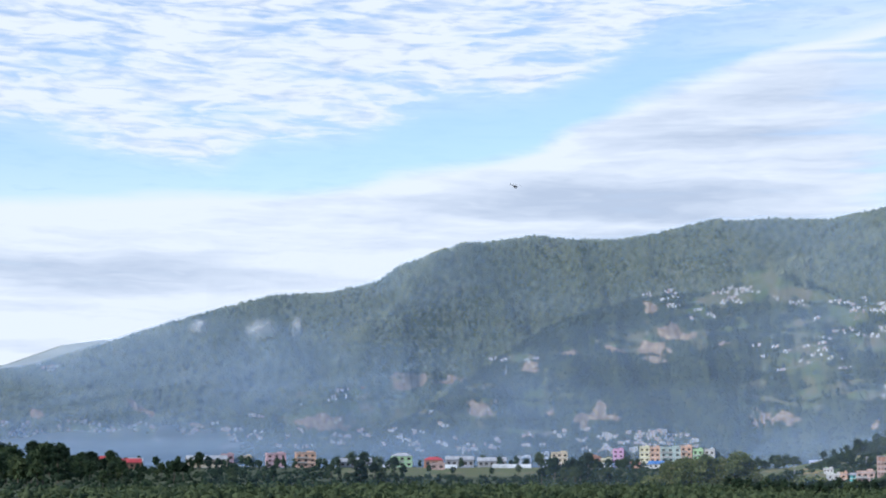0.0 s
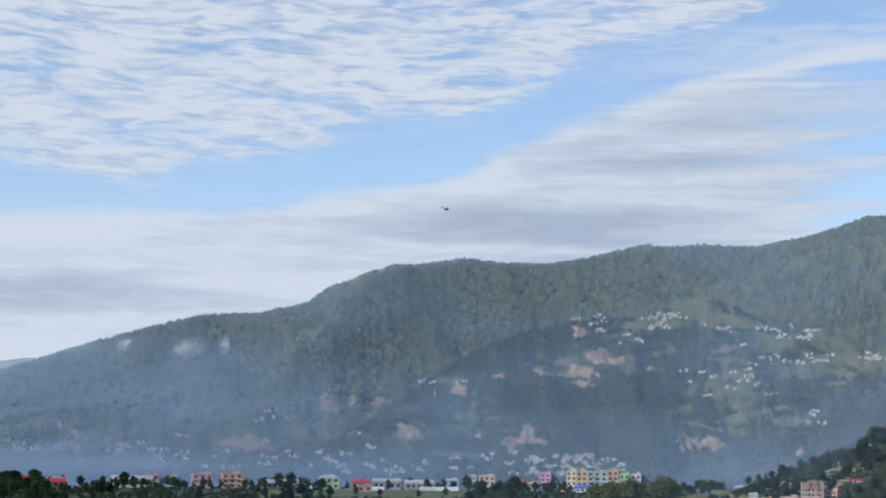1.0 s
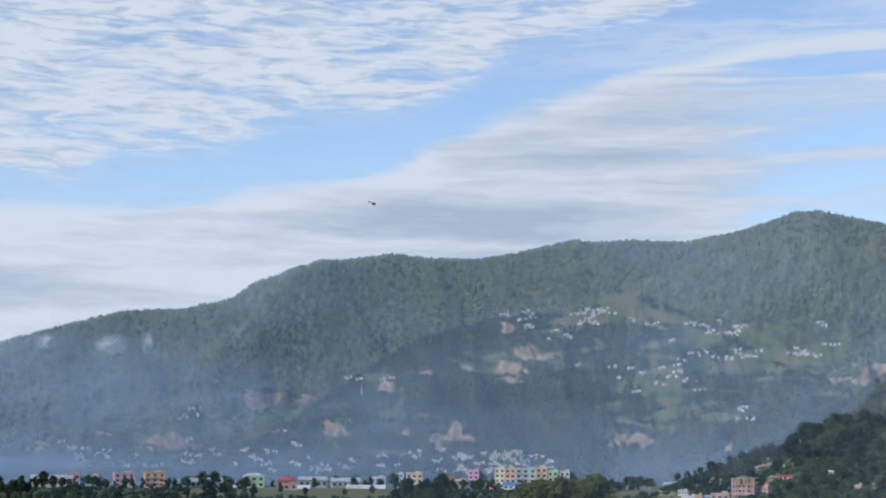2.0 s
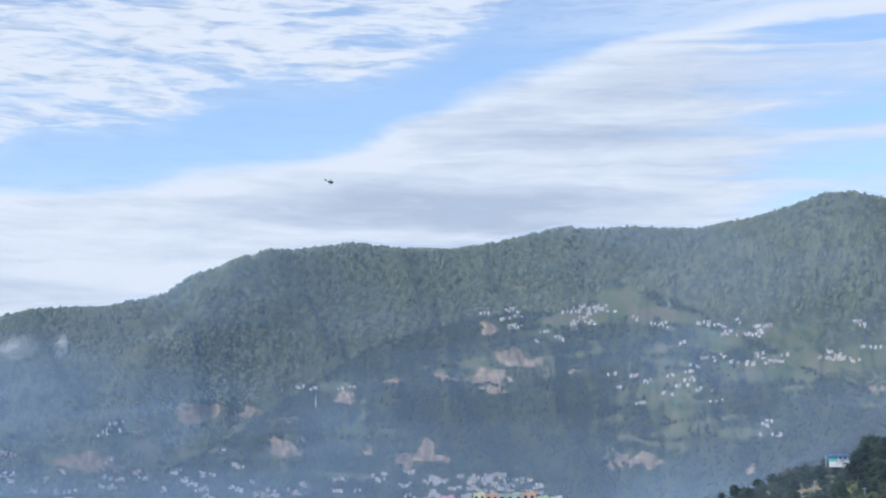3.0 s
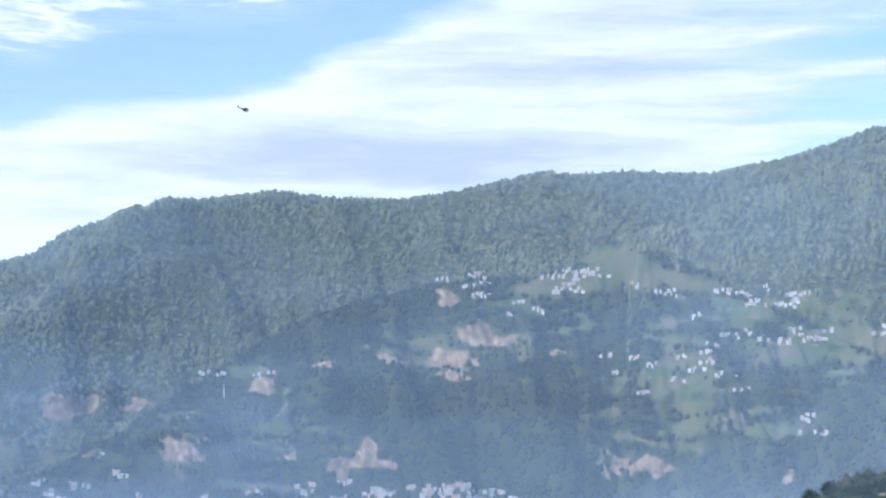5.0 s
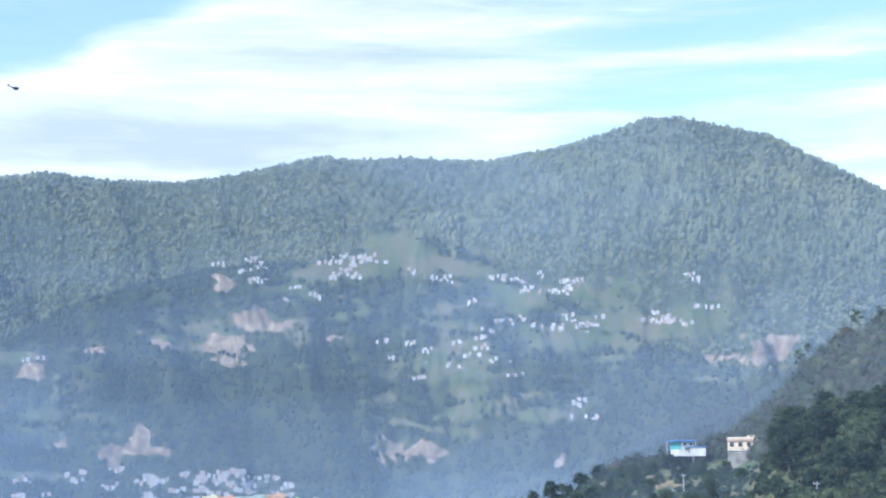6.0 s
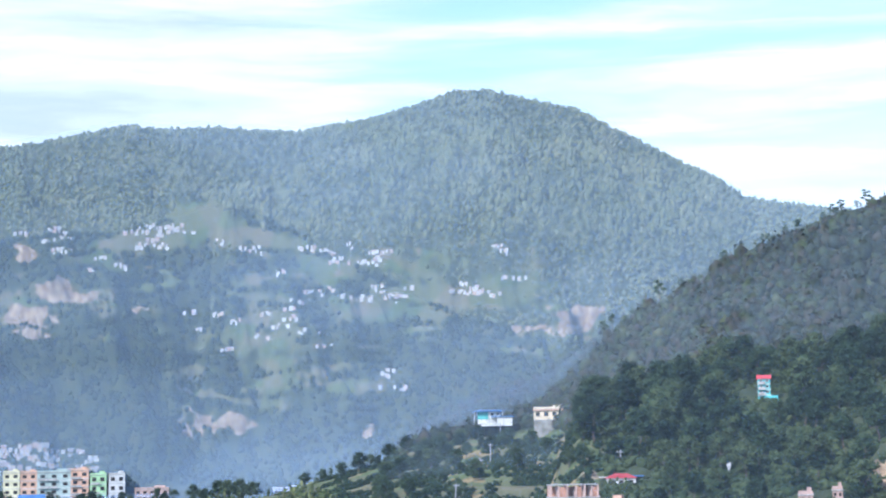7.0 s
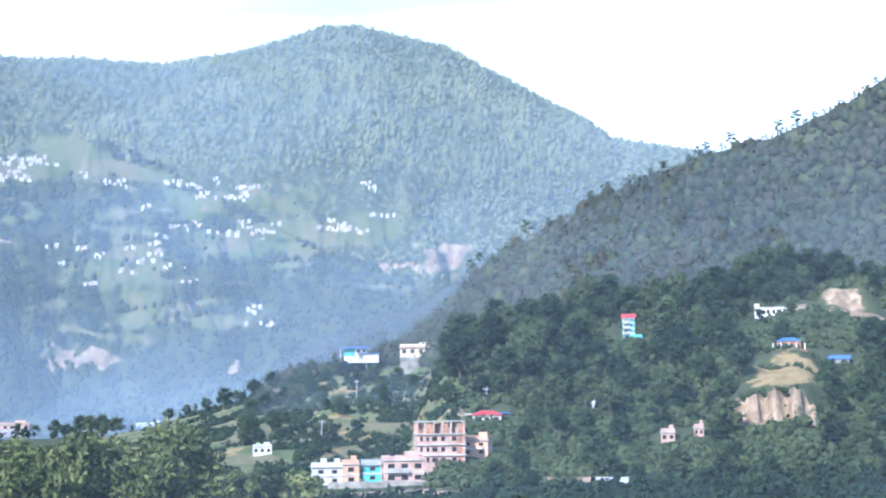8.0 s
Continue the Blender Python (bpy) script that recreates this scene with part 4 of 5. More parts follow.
# bearing and height ranges of each cluster, count, size
CLUSTERS = ((-15.0, -12.8, 6.8, 8.1, 8, 0.50), (-17.3, -16.7, 6.0, 6.5, 3, 0.50), (-12.7, -11.4, 5.4, 6.4, 5, 0.50), (-9.9, -8.0, 4.5, 5.9, 8, 0.55), (-3.9, -3.2, 3.8, 4.6, 6, 0.50), (-17.0, -12.1, 2.5, 5.1, 22, 0.50), (-19.3, -15.8, 1.6, 2.7, 22, 0.60),
            (-15.9, -6.7, 1.8, 2.8, 22, 0.50), (-5.4, -3.4, 1.8, 3.1, 9, 0.55), (-3.2, 4.0, 2.0, 3.5, 50, 0.50), (-15.0, -14.3, 8.2, 8.5, 2, 0.50), (-7.1, -3.9, 10.2, 11.4, 6, 0.42), (1.7, 4.0, 17.9, 18.6, 7, 0.35), (4.9, 6.9, 16.7, 18.7, 20, 0.40),
            (3.2, 5.2, 15.1, 16.7, 7, 0.35), (7.2, 9.4, 16.6, 17.4, 8, 0.35), (10.8, 11.5, 16.7, 17.1, 6, 0.42), (11.7, 13.9, 15.7, 16.7, 14, 0.42), (10.8, 12.3, 12.0, 13.5, 12, 0.50), (12.2, 14.0, 12.5, 13.5, 7, 0.40), (13.9, 14.9, 12.9, 13.7, 6, 0.50),
            (7.4, 10.6, 9.9, 10.9, 24, 0.50), (15.5, 17.0, 13.4, 14.0, 8, 0.42), (16.6, 18.4, 13.8, 14.8, 9, 0.48), (13.9, 15.1, 10.7, 11.8, 5, 0.45), (7.2, 8.4, 6.8, 7.3, 5, 0.60), (5.3, 5.6, 5.9, 6.2, 2, 0.50), (15.6, 15.8, 8.0, 8.5, 2, 0.50),
            (13.2, 14.7, 6.6, 8.3, 6, 0.42), (10.8, 12.3, 13.5, 15.0, 4, 0.38), (15.8, 17.3, 13.5, 15.0, 12, 0.45), (14.6, 15.6, 13.3, 13.7, 4, 0.45), (13.2, 13.8, 7.7, 8.2, 3, 0.45), (17.5, 18.1, 14.1, 14.6, 3, 0.40), (-29.0, -27.4, 9.4, 10.3, 7, 0.40),
            (-30.7, -23.2, 3.1, 4.0, 26, 0.42), (-22.3, -16.4, 3.0, 3.8, 20, 0.42), (-17.3, -16.7, 6.2, 6.5, 2, 0.50), (-15.2, -13.5, 6.5, 7.7, 7, 0.42), (-19.3, -17.0, 5.0, 5.3, 4, 0.42), (-30.2, -27.3, 3.1, 4.0, 8, 0.45), (-31, -15, 0.5, 1.2, 14, 1.0),
            (-15, -3.2, 0.4, 1.1, 8, 0.95), (-24, -20, 3.2, 4.2, 10, 0.5), (-31, -20, 1.8, 3.0, 20, 0.55), (4.4, 7.0, 2.4, 3.6, 6, 0.55))
SMALL = [c for c in CLUSTERS if c[5] < 0.44]
for a0, a1, z0, z1, count, size in CLUSTERS:
    if size < 0.44:
        continue
    placed = []
    for _ in range(count * 7):
        if len(placed) >= count * 1.2:
            break
        if not placed or rng.random() < 0.14:
            ca, cz = rng.uniform(a0, a1), rng.uniform(z0, z1)
        a, z = ca + rng.gauss(0, 0.36), cz + 0.10 * rng.choice((-2, -1, 0, 0, 1, 2))
        if all(abs(radians(a - b) * 114) > 0.45 * size or abs(z - y) > 0.3 * size for b, y in placed):
            placed.append((a, z))
            slope_house(a, z, size * (0.38 + 0.46 * rng.random() ** 1.8), rng.uniform(-14, 14))


def distant_town():
    """Houses too small to tell apart, joined: walls with flat or pitched roofs."""
    b = bmesh.new()
    for a0, a1, z0, z1, count, size in ((-3.2, 4.0, 1.6, 3.7, 170, 0.23), (-32, -20, 2.2, 4.4, 120, 0.23), (-21, -9, 1.6, 4.6, 100, 0.22), (-9.5, -4.0, 1.6, 3.6, 50, 0.22), (1.5, 6.3, 16.4, 18.6, 40, 0.17), (10, 18, 12.4, 17, 60, 0.16), (6.6, 12, 9, 13, 44, 0.16), *((*c[:4], round(c[4] * 2.2), c[5] * 0.42) for c in SMALL)):
        for k in range(count):
            if k % 4 == 0:
                ca, cz = rng.uniform(a0, a1), rng.uniform(z0, z1)
            a, z = ca + rng.gauss(0, 0.16), cz + rng.gauss(0, 0.10)
            w, h, d = size * rng.uniform(0.6, 1.7), size * rng.uniform(0.45, 1.0), 0.2
            m = spot(a, on_slope(a, z) + 0.02, z, rng.uniform(-12, 12))
            HOMES.append((m.translation.x, m.translation.y, z, 0.45))
            n0 = len(b.verts)
            box(b, -w / 2, w / 2, -d / 2, d / 2, -0.12, h)
            box(b, -w / 2 - 0.02, w / 2 + 0.02, -d / 2 - 0.02, d / 2, h, h + 0.03)
            b.verts.ensure_lookup_table()
            bmesh.ops.transform(b, matrix=m, verts=b.verts[n0:])
    me = bpy.data.meshes.new("distant_town")
    b.to_mesh(me)
    b.free()
    m, n, l, bs = material("far_house_paint", 0.85)
    r = ramp(n, ((0.0, (0.66, 0.65, 0.62)), (0.35, (0.52, 0.49, 0.45)), (0.55, (0.56, 0.44, 0.34)), (0.7, (0.52, 0.34, 0.30)), (0.85, (0.34, 0.34, 0.36)), (1.0, (0.62, 0.60, 0.56))))
    l.new(n.new("ShaderNodeNewGeometry").outputs["Random Per Island"], r.inputs[0])
    grime = noise_node(n, l, 4.0, 4)
    l.new(mix_colour(n, l, math_node(n, l, "MULTIPLY", grime.outputs[0], 0.4), r.outputs[0], (0.25, 0.23, 0.21)), bs.inputs["Base Color"])
    me.materials.append(m)
    tagged(new("distant_town", me), "tiny far-off white houses scattered over the slopes", "houses", kind="stuff")


distant_town()

# ---- forest on the slopes, clear of the houses ----
forest("mountain_forest", 84000, -40, 31, 112.0, 121.7, 0.118, 1.1, FOREST, "dense mixed forest covering the long mountain slope", 11,
       keep=lambda a, r, z: (z > 1.2) & (mountain_z(a, r) >= z - 0.01))
forest("shoulder_woods", 27000, -14, 26, 110.9, 118.0, 0.15, 1.15, SHADEDWOOD, "woods on the lower shoulder of the mountain, coloured dark for cloud shade", 12, thin=0.35,
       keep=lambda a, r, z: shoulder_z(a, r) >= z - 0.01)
forest("upper_woods", 9000, 4, 25, 114.0, 121.0, 0.155, 1.6, FOREST, "tall close-standing trees on the spur above the upper fields", 14,
       keep=lambda a, r, z: (z > 17.5) & (z < np.interp(a, (4, 8.5, 11, 14, 16.5, 25), (18.6, 21.6, 23.2, 25.4, 26.6, 22))) & (mountain_z(a, r) >= z - 0.01), thin=0.25)
forest("hillside_forest", 13000, 14, 44, 80, 109.4, 0.40, 1.1, HILLWOOD, "dark hazy woods on the steep near hillside", 13, leafy=8,
       keep=lambda a, r, z: (z > 2.2) & (r > 94 - 13 * soft(a, 17, 25)) & (r < 108.5 - 9 * soft(a, 17, 25)))

# plastic greenhouses in the fields
for az, rho, w in ((-13.6, 97.0, 3.2), (-6.0, 96.0, 3.6), (-9.6, 98.5, 2.2)):
    g = tagged(new("greenhouse"), "long low greenhouse tunnel under pale plastic film", "greenhouse", "greenhouses in the fields")
    b = bmesh.new()
    ring = [(0.35 * math.cos(math.pi * i / 8), 0.36 * math.sin(math.pi * i / 8)) for i in range(9)]
    rows = [[b.verts.new((x, y, z)) for y, z in ring] for x in (-w / 2, w / 2)]
    for i in range(8):
        b.faces.new((rows[0][i], rows[1][i], rows[1][i + 1], rows[0][i + 1]))
    b.faces.new(rows[0]), b.faces.new(rows[1][::-1])
    part("cover", b, PLASTIC, g)
    for i in range(7):
        b = bmesh.new()
        x = -w / 2 + w * i / 6
        for j in range(8):
            tube(b, (x, ring[j][0] * 1.02, ring[j][1] * 1.02), (x, ring[j + 1][0] * 1.02, ring[j + 1][1] * 1.02), 0.012, 0.012, 4)
        part("hoop", b, STEEL, g)
    g.matrix_basis = spot(az, rho)

# ---- trees ----


def crown_mesh(name, lobes, leaf, per, mat, seed, core=0.72):
    """A crown of many small leaf blades set round uneven lobes, with darker cores."""
    g = np.random.default_rng(seed)
    verts, faces = [], []
    base = 0
    for cx, cy, cz, rx, rz in lobes:
        v = ICO_V * (1 + g.uniform(-0.25, 0.25, (12, 1))) * np.array([rx, rx, rz]) * core + (cx, cy, cz)
        verts.append(v)
        faces += [tuple(f + base) for f in ICO_F]
        base += 12
        d = g.standard_normal((per, 3))
        d /= np.linalg.norm(d, axis=1, keepdims=True)
        d[:, 2] = np.where(d[:, 2] < -0.3, -d[:, 2], d[:, 2])
        c = d * np.array([rx, rx, rz]) * g.uniform(0.55, 1.32, (per, 1)) + (cx, cy, cz)
        a = g.standard_normal((per, 3)) * 0.8 + d * 0.2
        a /= np.linalg.norm(a, axis=1, keepdims=True)
        b = np.cross(a, d + 0.5 * g.standard_normal((per, 3)))
        b /= np.linalg.norm(b, axis=1, keepdims=True)
        s = leaf * g.uniform(0.6, 1.4, (per, 1))
        q = np.stack([c - a * s, c + b * s * 0.42, c + a * s, c - b * s * 0.42], 1).reshape(-1, 3)
        verts.append(q)
        faces += [(base + 4 * i, base + 4 * i + 1, base + 4 * i + 2, base + 4 * i + 3) for i in range(per)]
        base += 4 * per
    me = bpy.data.meshes.new(name)
    me.from_pydata(np.concatenate(verts).tolist(), [], [tuple(int(i) for i in f) for f in faces])
    me.materials.append(mat)
    return me


def tree(name, height, spread, kind, mat, label, seed, per=70, leaf=0.055, category="tree", group=""):
    """One tree at the origin: tapered trunk with limbs, and a crown with gaps."""
    r = random.Random(seed)
    top = tagged(new(name), label, category, group)
    bare = {"leafy": 0.12, "round": 0.30, "pine": 0.45, "tall": 0.5, "bush": 0.08}[kind]
    b = bmesh.new()
    pts = [Vector((0, 0, -0.15))]
    for i in range(1, 5):
        pts.append(Vector((r.uniform(-0.04, 0.04) * height, r.uniform(-0.04, 0.04) * height, height * 0.9 * i / 4)))
    t0 = 0.028 * height
    for i in range(4):
        tube(b, pts[i], pts[i + 1], t0 * (1 - i / 4.6), t0 * (1 - (i + 1) / 4.6), 6)
    lobes = []
    n = {"leafy": 17, "round": 11, "pine": 7, "tall": 10, "bush": 8}[kind]
    for i in range(n):
        f = bare + (0.95 - bare) * (i + 0.5) / n
        wide = spread * {"leafy": 1.0 - 0.55 * ((f - bare) / (1 - bare)) ** 2, "round": math.sin(math.pi * min(0.94, 0.18 + 0.8 * (f - bare) / (1 - bare))), "pine": 0.95 - 0.45 * (f - bare) / (1 - bare), "tall": 0.75 - 0.4 * (f - bare) / (1 - bare), "bush": 0.9 - 0.5 * (f - bare)}[kind]
        a = i * 2.4 + r.uniform(-0.5, 0.5)
        d = wide * r.uniform(0.35, 0.75)
        c = Vector((d * math.cos(a), d * math.sin(a), f * height))
        rad = spread * r.uniform(0.28, 0.45) * (0.75 if kind in ("pine", "tall") else 1)
        lobes.append((c.x, c.y, c.z, rad, rad * (0.42 if kind == "pine" else 0.75)))
        stem = pts[min(3, int(f * 3.6))]
        tube(b, (stem.x, stem.y, max(0.1, f * height - d * 0.5)), c, t0 * 0.35, t0 * 0.12, 4)
    part("trunk", b, BARK, top)
    part("crown", crown_mesh("crown", lobes, leaf * height, per, mat, seed, 0.55 if kind in ("pine", "leafy") else 0.72), None, top)
    return top


def grove(protos, poses):
    """The first pose takes the tree itself, the rest take copies."""
    done = set()
    for i, m in poses:
        if i not in done:
            done.add(i)
            protos[i].matrix_basis = m
        else:
            copy_thing(protos[i], m)


def scatter(count, gap, pick_place, ok, seed, tries=40):
    r = random.Random(seed)
    pts = []
    for _ in range(count * tries):
        if len(pts) >= count:
            break
        az, rho = pick_place(r)
        x, y = (float(v) for v in place(az, rho))
        if ok(az, rho) and all((x - a) ** 2 + (y - b) ** 2 > gap * gap for a, b, _, _ in pts):
            pts.append((x, y, az, rho))
    return pts


NEAR_HOUSES = ((17.2, 101.0, 2.2), (19.0, 98.8, 2.0), (26.16, 66.5, 1.1), (30.9, 66.0, 1.5), (31.4, 59.3, 1.3), (32.95, 60.5, 0.8), (27.4, 51.5, 0.7), (28.4, 52.0, 0.6), (19.74, 49.3, 1.3),
               (21.0, 50.4, 0.9), (16.4, 48.5, 1.1), (17.3, 49.5, 1.1), (18.5, 47.2, 1.1), (21.4, 56.0, 1.1), (13.85, 60.0, 1.2), (10.2, 109.0, 1.5), (30.8, 53.0, 1.5), (31.2, 57.5, 1.5), (33.6, 67.0, 2.6))


def clear_of_houses(az, rho, before=3.2):
    for a, d, w in NEAR_HOUSES:
        if abs(radians(az - a) * d) < w * 0.75 + 0.25 and d - before < rho < d + 1.3:
            return False
    return True


def is_open(az, rho, limit=0.42):
    z = ground_z(az, rho)
    f, b, s = cover(np.array([az]), np.array([rho]), np.array([float(z)]))
    return max(float(f[0]) if rho > 50 and az < 20 else 0, float(b[0]), float(s[0])) > limit


OAKS = [tree("broadleaf_tree", 1.0, 0.46, k, LEAVES, l, 20 + i, group="trees on the knoll") for i, (k, l) in enumerate((
    ("round", "dense dark green broadleaf tree with a rounded crown"), ("round", "dark green broadleaf tree with an uneven crown"), ("tall", "tall slim dark tree with a bare lower trunk"),
    ("round", "broad dark green tree on the wooded knoll"), ("bush", "low bushy green tree reaching the ground"), ("tall", "tall tree with a pale trunk and loose crown"), ("round", "spreading green tree with gaps in its crown")))]
r0 = random.Random(77)
pts = scatter(285, 0.9, lambda r: (r.uniform(19.4, 36.5), 44 + 36 * r.random() ** 0.8), lambda a, d: clear_of_houses(a, d, 4.4) and not is_open(a, d) and ground_z(a, d) > 0.05, 31)
grove(OAKS, [(r0.randrange(len(OAKS)), spot(az, rho, turn=r0.uniform(0, 360), size=r0.uniform(0.8, 1.5) * (0.7 if az < 22 or rho < 50 else 0.95))) for x, y, az, rho in pts])
for a, d, s in ((30.5, 64.6, 0.7), (31.5, 64.8, 0.6), (29.6, 57.5, 0.9), (29.3, 54.5, 1.0), (29.1, 52.0, 0.9), (32.6, 56, 0.9), (32.8, 53.5, 1.0), (32.4, 51.2, 0.8), (29.0, 50.8, 0.7)):
    copy_thing(OAKS[int(a * 10) % 7], spot(a, d, turn=a * 44, size=s))
for x, y, a, d in scatter(34, 1.1, lambda r: (r.uniform(20.5, 29.5), r.uniform(58, 75)), lambda a, d: clear_of_houses(a, d, 8.0) and not is_open(a, d), 36):
    copy_thing(OAKS[r0.choice((2, 5, 0, 6))], spot(a, d, turn=a * 61, size=r0.uniform(1.45, 1.9)))
# the big dark tree clump above the road
for a, d, s in ((30.0, 72.5, 1.9), (30.6, 73.5, 2.0), (31.4, 73.0, 1.6), (32.2, 73.4, 1.5), (33.0, 74.0, 1.4), (25.0, 76.5, 1.5), (24.4, 77, 1.4), (23.7, 76, 1.2), (22.9, 76, 1.1), (22.2, 76.5, 1.1), (21.5, 77, 1.2), (20.9, 77, 1.1), (26.8, 76, 1.0)):
    copy_thing(OAKS[0 if s > 1.6 else 3], spot(a, d, turn=a * 77, size=s))

FIELDTREES = [tree("field_tree", 1.0, 0.5, k, LEAVES, l, 50 + i, group="trees on the terraces") for i, (k, l) in enumerate((
    ("round", "dark rounded tree on the terraced fields"), ("bush", "green bushy tree at a terrace edge"), ("round", "broad dark tree beside the fields")))]
pts = scatter(115, 0.9, lambda r: (r.uniform(13.2, 20.7), r.uniform(60, 100)), lambda a, d: clear_of_houses(a, d, 9.0) and (fbm(np.array(a * 1.7), np.array(d * 0.22), 9.0) > 0.3 or d > 90), 32)
grove(FIELDTREES, [(r0.randrange(3), spot(az, rho, turn=r0.uniform(0, 360), size=r0.uniform(0.5, 1.0))) for x, y, az, rho in pts])
for a, d, s in ((13.5, 84.0, 1.5), (14.0, 83, 1.1), (11.5, 106, 1.6), (8.6, 106, 2.3), (7.9, 107, 2.2), (9.2, 106.5, 1.9), (7.1, 107.5, 1.8), (6.5, 108, 1.3), (8.2, 105, 2.2), (9.0, 105.5, 2.0), (9.6, 107, 1.3), (7.5, 105.5, 1.4), (10.9, 107.5, 0.9), (11.2, 105, 1.3), (14.6, 90, 1.4), (15.3, 92, 1.2), (10.8, 99.5, 0.9), (11.4, 98, 1.35), (12.0, 99, 0.9), (12.6, 98, 1.2), (13.0, 99, 1.3), (13.6, 99, 1.15), (14.2, 99.5, 1.25), (14.8, 99.5, 1.35), (15.4, 99, 1.3), (16.0, 98.5, 1.35), (13.6, 80, 1.3), (14.3, 86, 1.3), (15.0, 84, 1.2), (15.6, 90, 1.3), (16.2, 88, 1.4), (16.6, 93, 1.2), (17.6, 92, 1.1), (18.4, 90, 1.0), (15.9, 81, 1.0), (17.0, 86, 1.0), (14.9, 95, 1.1), (18.9, 84, 0.9), (17.9, 80, 0.8)):
    copy_thing(FIELDTREES[0 if s > 1.25 else 2], spot(a, d, turn=a * 50, size=s))

BELT = [tree("valley_tree", 1.0, 0.42, k, LEAVES, l, 70 + i, group="tree belt before the town") for i, (k, l) in enumerate((
    ("round", "very dark round tree in the valley belt"), ("tall", "dark pointed tree rising from the valley belt"), ("bush", "dark low tree at the fields' edge"), ("round", "dark spreading valley tree with an uneven crown")))]
START = 62.6
# bearing from the far end of the approach, and how far (degrees) the treetops stay under the horizon there
TREETOPS = ((-21.5, 0.38), (-18.8, 0.30), (-17.0, 0.65), (-15.5, 0.92), (-14.2, 0.95), (-13.2, 0.72), (-12.3, 1.05), (-10.4, 1.08), (-9.4, 0.86), (-8.2, 0.62), (-7.2, 1.0), (-5.0, 1.45), (-3.2, 1.30), (-2.2, 0.85), (-0.8, 0.62), (0.0, 1.0))


def from_start(bearing, dist):
    x, y = dist * math.sin(radians(bearing)), dist * math.cos(radians(bearing)) - START
    return math.degrees(math.atan2(x, y)), math.hypot(x, y)


def in_fields(bearing, rho):
    return -9.6 < bearing < -2.6 and 60 < rho < 104


def belt_ok(az, rho):
    x, y = (float(v) for v in place(az, rho))
    bearing = math.degrees(math.atan2(x, y + START))
    return az < 6.5 and rho > 14 and not in_fields(bearing, rho)


belt, seats = [], []
for _ in range(4000):
    if len(belt) >= 250:
        break
    bearing, dist = r0.uniform(-21.5, 0.3), 95 + 70 * r0.random() ** 0.7
    az, rho = from_start(bearing, dist)
    x, y = (float(v) for v in place(az, rho))
    top = 2.6 - dist * math.tan(radians(float(line(TREETOPS, bearing)) + 0.42 * r0.random() ** 1.3))
    if not 0.35 < top < 2.4 or not belt_ok(az, rho) or any((x - a) ** 2 + (y - b) ** 2 < 1.3 for a, b in seats):
        continue
    seats.append((x, y))
    belt.append((r0.choice((0, 0, 3, 3, 2, 1)), spot(az, rho, turn=r0.uniform(0, 360), size=top / 1.12)))
for bearing, dist, top in ((-13.75, 150, 2.05), (-14.05, 152, 1.75), (-7.75, 142, 1.7), (-7.55, 143, 1.4), (-5.6, 128, 0.75), (-6.4, 132, 0.8), (-4.3, 126, 0.7), (-3.4, 130, 0.85), (-18.6, 150, 2.1), (-20.3, 146, 1.9), (-9.0, 158, 1.75), (-8.6, 160, 1.8), (-2.7, 158, 1.7), (-1.1, 157, 1.75), (-4.6, 166, 1.3)):
    belt.append((3 if bearing in (-13.75, -7.75, -18.6) else 0, spot(*from_start(bearing, dist), turn=bearing * 31, size=top / 1.3)))
# lower trees right before the painted apartments
for k in range(26):
    belt.append((r0.choice((0, 3, 2)), spot(r0.uniform(-0.5, 6.6), r0.uniform(97, 106.5), turn=k * 47, size=r0.uniform(0.45, 0.75))))
grove(BELT, belt)

# low trees along the far field edge
for k in range(30):
    copy_thing(FIELDTREES[k % 3], spot(r0.uniform(3.5, 12.5), r0.uniform(99, 104), turn=k * 71, size=r0.uniform(0.45, 0.85)))
# trees between the houses of the town, too small to tell apart
g = np.random.default_rng(61)
ta, td = g.uniform(-32, 1, 170), g.uniform(98.5, 110.2, 170)
tx, ty = place(ta, td)
keep = ~((np.degrees(np.arctan2(tx, ty + START)) > -9.6) & (np.degrees(np.arctan2(tx, ty + START)) < -2.6) & (td < 104) & (g.random(170) < 0.7))
tx, ty, tz = (np.repeat(v[keep], 6) for v in (tx, ty, ground_z(ta, td)))
tall = np.repeat(g.uniform(0.5, 1.15, keep.sum()), 6)
lift = tall * np.tile(np.linspace(0.22, 0.88, 6), int(keep.sum()))
spread = tall * 0.26 * np.sin(np.pi * (0.2 + 0.65 * lift / tall))
centres = np.stack([tx + spread * g.uniform(-0.8, 0.8, len(tx)), ty + spread * g.uniform(-0.8, 0.8, len(tx)), tz + lift], -1)
tagged(leafy_mass("town_trees", centres, spread * 0.95, np.full(len(tx), 0.9), LEAVES, g, 22), "dark trees standing between the houses of the town", "trees", kind="stuff")

